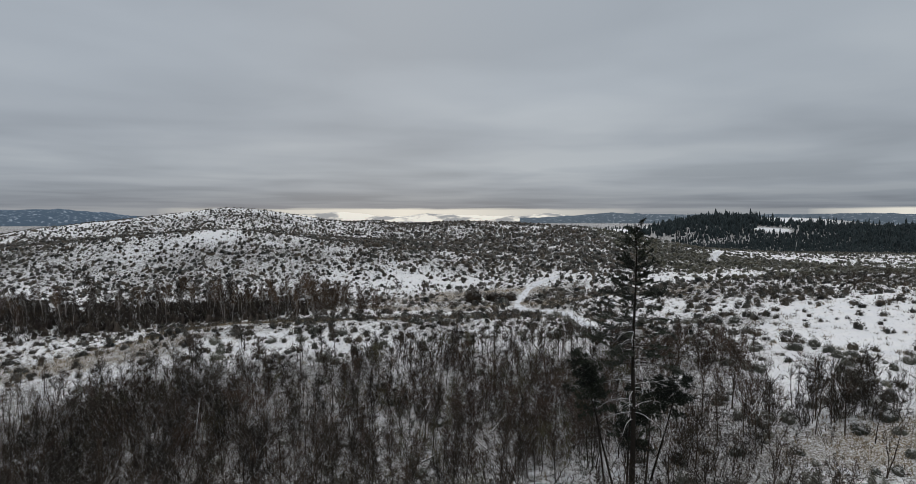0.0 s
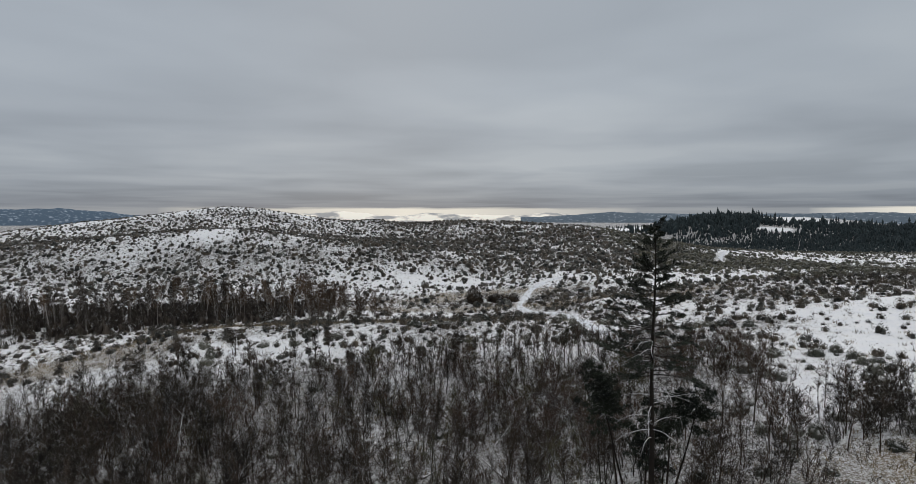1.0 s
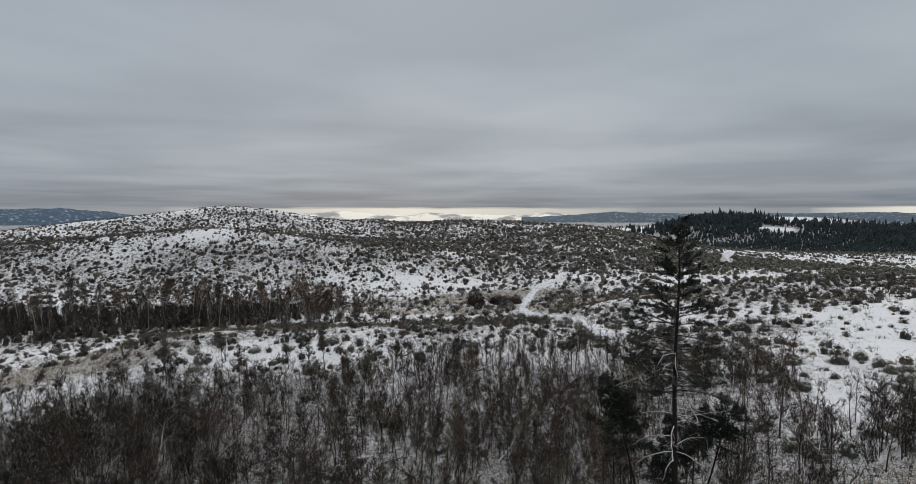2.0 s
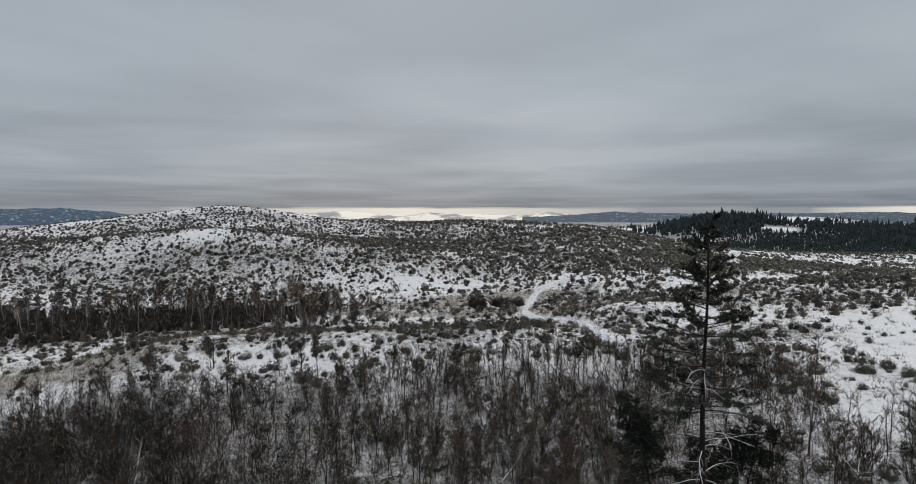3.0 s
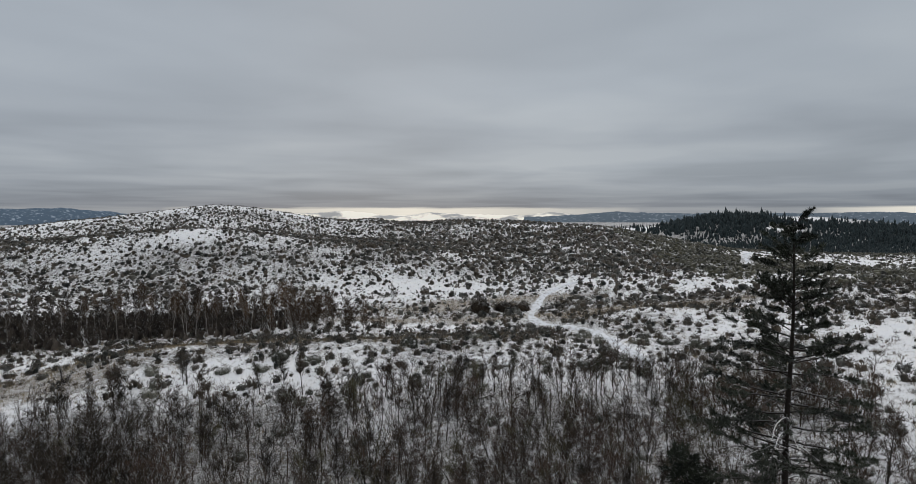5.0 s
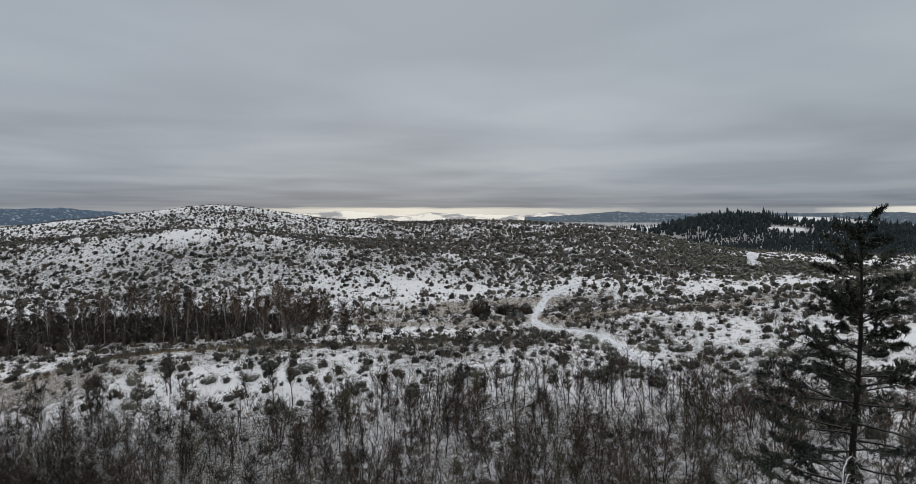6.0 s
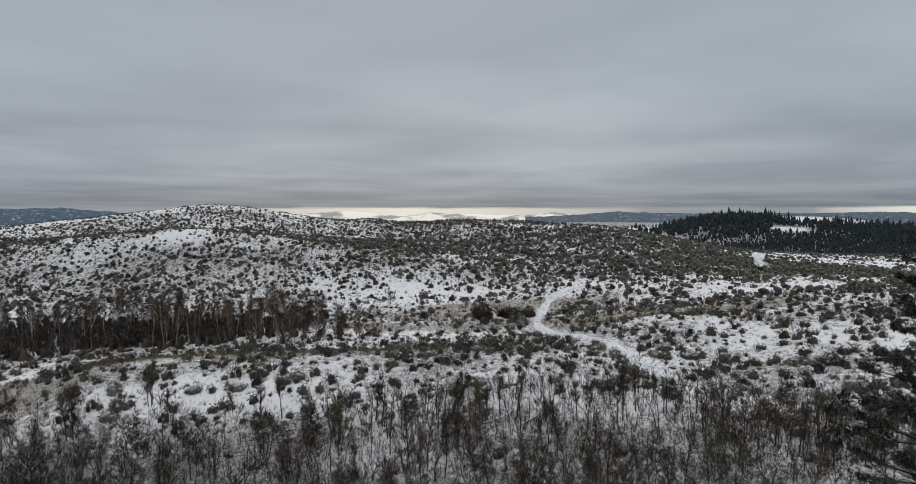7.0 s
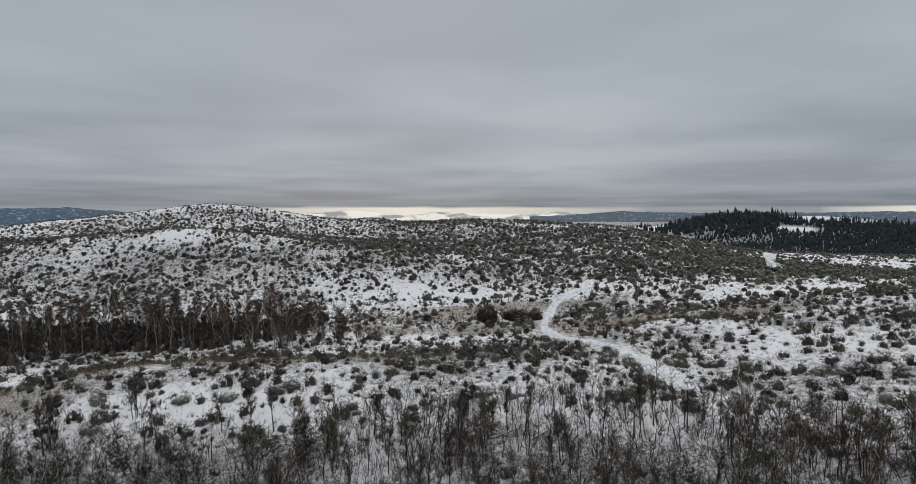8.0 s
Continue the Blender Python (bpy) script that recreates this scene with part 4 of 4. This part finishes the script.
BIG_GORSE = [(-4.2, 99.6), (-2.1, 98.2), (-6.4, 97.5), (-7.6, 98.4), (1.8, 103.2), (4.6, 102.6), (18.2, 108.5), (18.0, 104), (18.6, 99.6), (18.9, 97), (19.2, 94.4), (20.0, 91.8),
             (16.5, 101), (-38.1, 90.5), (-28.9, 89.9), (-24.3, 90.1), (-22.9, 92.8), (-19.5, 90.9), (-18.3, 92.1), (-35.7, 87.3), (-35.7, 85.5), (32.8, 78.5), (36.6, 83.3), (38, 91.6),
             (36.5, 92.5), (39.5, 91), (30.2, 95.6), (33.4, 67.8), (34.4, 66.4), (42.7, 89.5), (24, 99), (25.5, 102), (27, 98)]


def grow_gorse():
    rng = np.random.default_rng(23)
    near = [gorse(rng, 0.85, rng.uniform(1.4, 1.8), 1400, 0.028, 0.19, 6, 6, 3, 0.62, 0.4) for _ in range(4)] + [gorse(rng, 1.05, 1.15, 1400, 0.028, 0.18, 6, 6, 3, 0.62, 0.4) for _ in range(2)]
    mid = [gorse(rng, 0.85, rng.uniform(1.3, 1.8), 190, 0.055, 0.27, 3, 5, 2, 0.5, 0.4).arrays() for _ in range(6)]
    far = [gorse(rng, rng.uniform(0.7, 1.2), rng.uniform(0.75, 1.35), 10, 0.15, 0.42, 1, 5, 2, 0.80, 0.3).arrays() for k in range(5)]
    far += [gorse(rng, rng.uniform(0.8, 1.2), rng.uniform(0.75, 1.2), 9, 0.14, 0.38, 2, 5, 1, 0.76, 0.3).arrays() for k in range(5)]

    def keep(x, y):
        d = thickness(x, y)
        d = np.where(y < scrub_limit(x) - 3, d * 0.07 * (x < 26) + d * 0.5 * (x >= 26), d)
        return np.clip(d * (1 - 0.75 * dryness(x, y)), 0.02, 0.95)

    X, Y = scatter(rng, -110, 150, 34, 140, 1.6, keep)
    ok = (off_track(X, Y) > np.where((Y > 100) & (Y < 140), 0.9, 0.35)) & (np.hypot(X - PINE_AT[0], Y - PINE_AT[1]) > 2) & (np.abs(X) < Y * 0.83 + 12)
    X, Y = X[ok], Y[ok]
    order = np.argsort(np.hypot(X - 6, Y - 38))
    stand = np.array(BIG_GORSE)  # the large bushes first
    X, Y = np.concatenate([stand[:, 0], X[order]]), np.concatenate([stand[:, 1], Y[order]])
    Z = height(X, Y)
    size, turn = 0.36 + 0.76 * rng.uniform(0, 1, len(X)) ** 1.6, rng.uniform(0, 6.28, len(X))
    size[:len(stand)] = rng.uniform(0.85, 1.12, len(stand))
    labels = ["spiky dark green gorse bush dusted with snow", "rounded gorse bush with snow on top", "low dark gorse bush on snowy ground",
              "gorse bush with brownish shoots and snow", "flat spreading heather bush in snow", "wide low gorse clump with snow"]
    meshes = [s.mesh("gorse_bush", [GORSE]) for s in near]
    for k in range(min(295, len(X))):
        i = int(rng.integers(len(meshes)))
        ob = new("gorse_bush", meshes[i])
        ob.matrix_basis = pose(X[k], Y[k], Z[k] - 0.05, 0, 0, math.degrees(turn[k])) @ Matrix.Diagonal((size[k], size[k], size[k], 1))
        tagged(ob, labels[i], "bush", "gorse bushes on the bank")
    slight = [gorse(rng, 0.85, rng.uniform(1.3, 1.8), 84, 0.090, 0.32, 2, 5, 2, 0.5, 0.35).arrays() for _ in range(6)]
    r = range(295, len(X))
    strew([(slight if Y[k] > 108 else mid)[rng.integers(6)] for k in r], [(X[k], Y[k], Z[k] - 0.05) for k in r], [size[k] for k in r], [turn[k] for k in r], "gorse_scrub", [GORSE_FAR],
          "scattered gorse bushes dusted with snow", "scrub")
    for name, x0, x1, y0, y1 in (("gorse_scrub", -260, -20, 140, 312), ("gorse_scrub", -20, 62, 140, 316), ("gorse_scrub", 62, 300, 140, 312)):
        X, Y = scatter(rng, x0, x1, y0, y1, 0.95 if x1 < 0 else 1.08, lambda x, y: np.clip((0.06 + 0.94 * thickness(x, y) + 0.75 * value_noise(x / 3.2, y / 3.2, 17)) * (1 - 0.7 * dryness(x, y)), 0, 0.97))
        ok = (off_track(X, Y) > np.where(X > 60, 1.1, 0.8)) & (np.abs(X) < Y * 0.80 + 6) & (Y < np.interp(X, [-140, -90, 0, 120, 200], [288, 300, 314, 300, 300]))
        X, Y = X[ok], Y[ok]
        Z = height(X, Y)
        n = len(X)
        size = (0.30 + 1.06 * rng.uniform(0, 1, n) ** 2.3) * (0.72 + 0.45 * thickness(X, Y)) * np.interp(Y, [140, 215, 290], [1.0, 0.98, 0.85]) * np.interp(X, [-40, 0], [0.78, 1.03])
        strew([far[rng.integers(10)] for _ in range(n)], np.column_stack([X, Y, Z - 0.1]), size, rng.uniform(0, 6.28, n), name, [HEATH_OLIVE if x0 > 0 else GORSE_FAR],
              "snow-dusted gorse and heather scrub on the slopes", "scrub")


grow_gorse()


# ================= birch grove at the foot of the hill =================
def grove_chance(x, y):
    body = smooth((y - np.interp(x, [-110, -85, -66, -45, -24, -14], [108, 116, 123, 126, 124, 130])) / 3)
    back = 1 - smooth((y - np.interp(x, [-110, -85, -50, -24, -14], [135, 142, 146, 142, 138])) / 8)
    east = 1 - smooth((x + 35) / 8)
    return np.clip(body * back * east * (0.85 + 0.8 * value_noise(x / 8, y / 8, 61)), 0, 0.95)


def grow_grove():
    rng = np.random.default_rng(31)
    models = []
    for k in range(6):
        wood, fine = bare_tree(rng, rng.uniform(8.5, 10.5), 1, 0.1, 46, 7, 0.085, 0.46, 2.7, True)
        models.append((wood, fine, BIRCH_BARK, BIRCH_TWIGS if k < 3 else BIRCH_GREY, "pale-trunked birch with fine rusty twigs" if k < 3 else "pale-trunked birch with fine grey-brown twigs"))
    for k in range(4):
        wood, fine = bare_tree(rng, 5.2, 5, 0.4, 7, 5, 0.045, 0.12, 3.0, True)
        models.append((wood, fine, BARK, BIRCH_TWIGS if k == 0 else BIRCH_GREY, "dark leafless undergrowth shrub beneath birches"))
    meshes = [(w.mesh("trunk", [a]), f.mesh("crown", [b]), label) for w, f, a, b, label in models]
    X, Y = scatter(rng, -118, -10, 100, 152, 2.2, grove_chance)
    order = np.argsort(Y - np.interp(X, [-110, -85, -66, -45, -24], [108, 116, 123, 126, 124]))
    X, Y = X[order], Y[order]
    Z = height(X, Y)
    used = {}
    for k in range(min(len(X), 295)):
        rusty = rng.uniform() < (0.95 if X[k] > -50 else 0.45)
        i = int(rng.integers(0, 3)) + (0 if rusty else 3) if rng.uniform() < 0.45 else int(rng.integers(7, 10)) if rng.uniform() < 0.8 else 6
        m = pose(X[k], Y[k], Z[k], 0, 0, rng.uniform(0, 360))
        s = rng.uniform(0.7, 1.05)
        if i in used:
            ob = copy_thing(used[i], m)
        else:
            w, f, label = meshes[i]
            ob = new("birch_tree" if i < 6 else "undergrowth_shrub")
            tagged(ob, label, "tree" if i < 6 else "shrub", "birch grove at the hill's foot")
            part("trunk", w, ob)
            part("crown", f, ob)
            ob.matrix_basis = m
            used[i] = ob
        ob.scale = (s, s, s)
    X, Y = scatter(rng, -118, -14, 100, 150, 2.5, lambda x, y: 0.97 * grove_chance(x, y) * (1 - 0.6 * smooth((x + 46) / 8)))
    shrubs = []
    for _ in range(5):
        wood, fine = bare_tree(rng, 4.4, 6, 0.55, 5, 4, 0.03, 0.05, 4.6, True)
        for _ in range(3):  # stems packed too closely to part
            lump(wood, rng, (rng.uniform(-1.2, 1.2), rng.uniform(-1.2, 1.2), 0), rng.uniform(0.45, 0.8), rng.uniform(1.1, 2.0), 7, 2, 0.7)
        v, t, m = wood.arrays()
        v2, t2, m2 = fine.arrays()
        shrubs.append((np.vstack([v, v2]), np.vstack([t, t2 + len(v)]), np.concatenate([m, m2])))
    n = len(X)
    strew([shrubs[rng.integers(5)] for _ in range(n)], np.column_stack([X, Y, height(X, Y)]), rng.uniform(0.75, 1.25, n), rng.uniform(0, 6.28, n), "undergrowth", [UNDERGROWTH],
          "dark brown leafless undergrowth beneath the birches", "undergrowth")


def rusty_trees():
    """The grove's eastern end: finely twigged rusty crowns standing close together."""
    rng = np.random.default_rng(37)
    models = [bare_tree(rng, 8.6, 2, 0.22, 34, 9, 0.05, 0.24, 2.2, True) for _ in range(3)] + [bare_tree(rng, 6.4, 4, 0.4, 13, 8, 0.035, 0.16, 2.2, True) for _ in range(2)]
    meshes = [(w.mesh("trunk", [BIRCH_BARK if i < 3 else BARK]), f.mesh("crown", [BIRCH_TWIGS])) for i, (w, f) in enumerate(models)]
    X, Y = scatter(rng, -34, -12, 121, 135, 1.9, lambda x, y: np.clip(0.95 * np.exp(-(((x + 27.5) / 6) ** 2 + ((y - 128) / 4.5) ** 2) ** 2) + 0.5 * np.exp(-(((x + 19) / 6) ** 2 + ((y - 130) / 3.5) ** 2) ** 2), 0, 1))
    used = {}
    for x, y in zip(X, Y):
        i = int(rng.integers(0, 3)) if x < -22 else int(rng.integers(3, 5))
        m, s = pose(x, y, ground_at(x, y), 0, 0, rng.uniform(0, 360)), rng.uniform(0.75, 1.08)
        if i in used:
            ob = copy_thing(used[i], m)
        else:
            ob = new("birch_tree")
            tagged(ob, "bushy birch with a cloud of fine rusty-brown twigs" if i < 3 else "low rusty-brown leafless birch with several stems", "tree", "rusty birches at the grove's end")
            part("trunk", meshes[i][0], ob)
            part("crown", meshes[i][1], ob)
            ob.matrix_basis = m
            used[i] = ob
        ob.scale = (s, s, s)


grow_grove()
rusty_trees()


def single_trees():
    """Small bare trees that stand alone on the heath."""
    rng = np.random.default_rng(77)
    for x, y, tall, stems in ((-23.6, 154, 4.6, 2), (-16.5, 160, 4.5, 5), (-9, 158, 4.6, 4), (44.5, 159, 4.6, 4), (47.5, 157, 5.2, 3), (29, 163, 4, 4),
                              (-106, 167, 4.4, 11), (-113, 172, 3.6, 9), (-122, 175, 4.2, 9), (75, 110, 5.6, 1), (84, 114, 6.2, 1), (-55, 79, 4, 4), (27, 57, 6.5, 1)):
        wood, fine = bare_tree(rng, tall, stems, 0.35, 9 if stems > 1 else 24, 6, 0.05 if stems > 1 else 0.09, 0.2, 2.3)
        ob = new("bare_tree")
        tagged(ob, "small leafless tree standing alone on the snowy heath", "tree", "lone bare trees on the heath")
        part("trunk", wood.mesh("trunk", [BARK]), ob)
        part("crown", fine.mesh("crown", [TWIGS]), ob)
        ob.location = (x, y, ground_at(x, y))
    bed = gorse(rng, 1.7, 2.7, 1500, 0.045, 0.7, 5, 8, 4)
    wide = gorse(rng, 2.0, 2.2, 1500, 0.045, 0.7, 6, 8, 4)
    for x, y, s, sh in ((3.8, 148.5, 1.5, bed), (9.2, 148.5, 1.2, wide), (13.2, 148.0, 1.05, wide)):
        ob = new("heather_bush", sh.mesh("heather_bush", [BROWN_BUSH]))
        ob.matrix_basis = pose(x, y, ground_at(x, y) - 0.1, 0, 0, x * 40) @ Matrix.Diagonal((s, s, s, 1))
        tagged(ob, "big dark brown bush beside the footpath bend", "bush", "brown bushes by the path")


single_trees()


def fallen_wood():
    rng = np.random.default_rng(88)
    for x, y, length, turn, lift in ((-3.5, 54, 5.0, 35, 12), (-7, 62, 4.2, 20, 8), (1.5, 83, 4.0, 8, 6), (5.5, 82.5, 5.0, 28, 14), (-37, 98, 4.0, 12, 1), (-27.5, 60, 5.5, 100, 58),
                                     (-9, 47, 4.5, -30, 10), (3.5, 60, 4.6, 40, 25), (-14, 71, 4, -15, 8), (-32, 73, 4.5, 75, 60), (9.5, 57, 4.2, -10, 6), (14.5, 70, 5, 10, 10),
                                     (-21, 52, 4.0, 15, 5), (-30, 45, 4.5, 60, 20), (0, 70, 3.6, -35, 9), (-17, 83, 4, 5, 3), (-1, 49, 3, 80, 20), (4, 52, 3.4, 150, 15), (-5, 58, 3, 10, 25),
                                     (7.5, 66, 3.2, 170, 12), (-11, 66, 3.0, 120, 30), (-24, 65, 3.6, 40, 35), (11, 75, 3.0, 160, 10), (-2.5, 78, 3.2, 30, 8), (-39, 62, 4, 70, 45), (-16, 44, 3.4, 140, 20)):
        log, ob = Shape(), new("fallen_log")
        c, s = math.cos(radians(turn)), math.sin(radians(turn))
        line = bend(rng, (0, 0, 0.05), (c, s, math.tan(radians(lift))), length, 7, 0.05)
        log.tube(line, np.linspace(0.11, 0.03, len(line)), 7)
        ob.location = (x, y, ground_at(x, y))
        tagged(ob, "broken tree trunk lying among scrub with snow on it", "log", "fallen trunks in the hollow")
        part("trunk", log.mesh("trunk", [DEAD_WOOD]), ob)
        for _ in range(5):
            q, e = on_line(line, rng.uniform(0.3, 0.95))
            b = Shape()
            b.tube(bend(rng, q, e / np.linalg.norm(e) + rng.normal(0, 0.6, 3) + [0, 0, 0.3], rng.uniform(0.5, 1.5), 4, 0.15), np.linspace(0.03, 0.006, 5), 4)
            part("branch", b.mesh("branch", [DEAD_WOOD]), ob)


fallen_wood()


def snags():
    """Crooked dead stems and boughs that carry snow along their upper sides."""
    rng = np.random.default_rng(64)
    X, Y = scatter(rng, -44, 30, 40, 86, 8.5, lambda x, y: 0.9 * (y < scrub_limit(x) - 2) * (np.hypot(x - 13, y - 44) > 4) * (np.abs(x) < 0.7 * y))
    for x, y in zip(X, Y):
        ob, stem = new("dead_tree"), Shape()
        a, tall = rng.uniform(0, 6.28), rng.uniform(2.2, 4.2)
        line = bend(rng, (0, 0, -0.3), (0.45 * math.cos(a), 0.45 * math.sin(a), 1), tall, 9, 0.20)
        stem.tube(line, np.linspace(0.075, 0.022, len(line)), 6)
        ob.location = (x, y, ground_at(x, y))
        tagged(ob, "crooked dead tree with snow along its bare limbs", "tree", "dead trees in the hollow")
        part("trunk", stem.mesh("trunk", [DEAD_WOOD]), ob)
        for _ in range(int(rng.integers(4, 8))):
            q, e = on_line(line, rng.uniform(0.35, 1.0))
            b, turn = Shape(), rng.uniform(0, 6.28)
            limb = bend(rng, q, (math.cos(turn), math.sin(turn), rng.uniform(0.0, 0.8)), rng.uniform(0.8, 2.0), 6, 0.26, -0.03)
            b.tube(limb, np.linspace(0.036, 0.010, len(limb)), 5)
            for _ in range(3):
                q2, e2 = on_line(limb, rng.uniform(0.3, 0.95))
                tw = bend(rng, q2, e2 / np.linalg.norm(e2) + rng.normal(0, 0.6, 3), rng.uniform(0.3, 0.8), 3, 0.25)
                b.tube(tw, np.linspace(0.016, 0.006, len(tw)), 4)
            part("branch", b.mesh("branch", [DEAD_WOOD]), ob)


snags()


# ================= far woods and hills =================
def far_woods():
    rng = np.random.default_rng(55)
    models = [conifer(rng, rng.uniform(13, 22), rng.uniform(2.4, 3.4), 3, 3).arrays() for _ in range(6)]
    for _ in range(4):  # bare broadleaved crowns among the firs
        s = Shape()
        s.tube([(0, 0, -2), (0, 0, 9)], [0.4, 0.3], 3)
        lump(s, rng, (0, 0, 4), rng.uniform(3.5, 5), rng.uniform(8, 12), 6, 3, 0.35)
        models.append(s.arrays())

    def keep(x, y):
        hill = np.exp(-(((x - 482) / 150) ** 2 + ((y - 1020) / 110) ** 2) ** 2)
        east = smooth((x - 0.62 * y) / 30) * np.exp(-((y - 820) / 185) ** 4) * (1 - 0.9 * smooth((y - 980) / 30) * smooth((x - 620) / 40)) * (1 - smooth((x - 1050) / 60))
        front = smooth((x - 288 - 0.45 * (y - 815)) / 40) * np.exp(-((y - 765) / 142) ** 4) * (1 - smooth((x - 640) / 60))
        glade = np.exp(-(((x - 500) / 42) ** 2 + ((y - 930) / 34) ** 2) ** 2)
        gap = np.exp(-(((x - 556) / 40) ** 2 + ((y - 1035) / 80) ** 2) ** 2) * 0.95
        return np.clip(hill + east + front - 0.93 * glade - gap, 0, 0.97)

    X, Y = scatter(rng, 200, 1150, 630, 1110, 4.7, keep)
    n = len(X)
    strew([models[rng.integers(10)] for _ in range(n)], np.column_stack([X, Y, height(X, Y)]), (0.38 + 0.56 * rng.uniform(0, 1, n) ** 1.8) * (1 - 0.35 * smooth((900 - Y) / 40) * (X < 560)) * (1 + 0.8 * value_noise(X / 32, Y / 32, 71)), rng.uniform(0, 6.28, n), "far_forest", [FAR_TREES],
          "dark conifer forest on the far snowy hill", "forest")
    spots = []
    for x0, y0, x1, y1, m in ((300, 1450, 480, 1560, 46), (360, 1300, 470, 1340, 22), (620, 1330, 900, 1380, 40), (540, 1400, 760, 1440, 30), (250, 1800, 620, 1900, 50), (560, 1240, 640, 1260, 12)):
        t = np.sort(rng.uniform(0, 1, m))
        spots.append(np.column_stack([x0 + (x1 - x0) * t + rng.normal(0, 6, m), y0 + (y1 - y0) * t + rng.normal(0, 14, m)]))
    P = np.vstack(spots)
    n = len(P)
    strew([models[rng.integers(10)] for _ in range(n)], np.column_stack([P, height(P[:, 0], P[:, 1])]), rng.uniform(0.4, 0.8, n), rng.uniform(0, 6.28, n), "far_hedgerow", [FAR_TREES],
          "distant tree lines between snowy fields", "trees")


far_woods()


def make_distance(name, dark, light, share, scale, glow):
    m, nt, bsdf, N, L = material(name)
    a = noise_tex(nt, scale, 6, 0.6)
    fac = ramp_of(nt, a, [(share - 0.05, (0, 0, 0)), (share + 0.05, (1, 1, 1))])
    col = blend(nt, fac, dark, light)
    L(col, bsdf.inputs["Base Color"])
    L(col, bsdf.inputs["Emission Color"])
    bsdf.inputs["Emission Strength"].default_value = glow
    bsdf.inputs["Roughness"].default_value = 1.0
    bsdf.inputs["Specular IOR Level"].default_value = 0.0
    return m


def far_range(name, a0, a1, far, rises, deep, seed, mat, label):
    """A range of hills on the skyline, from bearing a0 to a1 (degrees east of north)."""
    n, rows = 220, 14
    a = np.linspace(a0, a1, n)
    crest = 0 * a
    for mid, half, up in rises:
        crest = crest + up * np.exp(-((a - mid) / half) ** 2)
    crest = crest + 6 * value_noise(a * 0.8, 0 * a + seed, 41) + 5 * value_noise(a * 2.3, 0 * a + seed, 42)
    V = []
    for r in range(rows):
        f = r / (rows - 1)
        hump = math.sin(f * math.pi) ** 0.8
        d = far + deep * (f - 0.5)
        V.append(np.column_stack([d * np.sin(np.radians(a)), d * np.cos(np.radians(a)), -40 + hump * (40 + crest) + 6 * hump * value_noise(a * 1.7, 0 * a + r * 0.9, 43)]))
    V = np.vstack(V)
    k = (np.arange(rows - 1)[:, None] * n + np.arange(n - 1)[None]).ravel()
    T = np.concatenate([np.stack([k, k + 1, k + n + 1], 1), np.stack([k, k + n + 1, k + n], 1)])
    me = mesh_of(name, V, T, [mat])
    soften(me)
    tagged(new(name, me), label, "hills", kind="structure")


# aerial haze is put into these hill colours, and each glows by itself
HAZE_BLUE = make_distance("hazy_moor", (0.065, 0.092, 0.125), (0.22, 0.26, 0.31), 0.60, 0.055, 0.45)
# cream sunlight on the snowfields comes from this colour and its emission
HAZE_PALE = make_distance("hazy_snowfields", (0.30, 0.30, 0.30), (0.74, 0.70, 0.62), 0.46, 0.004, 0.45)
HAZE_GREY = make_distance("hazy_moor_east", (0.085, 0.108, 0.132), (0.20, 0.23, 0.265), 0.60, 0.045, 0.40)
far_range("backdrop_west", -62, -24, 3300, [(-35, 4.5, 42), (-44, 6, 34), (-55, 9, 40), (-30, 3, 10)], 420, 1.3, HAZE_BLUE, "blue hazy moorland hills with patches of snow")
far_range("backdrop_north", -26, 16, 4300, [(-11, 3, 36), (-2.5, 3, 28), (9, 2.5, 30), (3, 3, 14), (-17, 4, 22)], 500, 5.1, HAZE_PALE, "pale snowfields on the skyline with sunlight painted in")
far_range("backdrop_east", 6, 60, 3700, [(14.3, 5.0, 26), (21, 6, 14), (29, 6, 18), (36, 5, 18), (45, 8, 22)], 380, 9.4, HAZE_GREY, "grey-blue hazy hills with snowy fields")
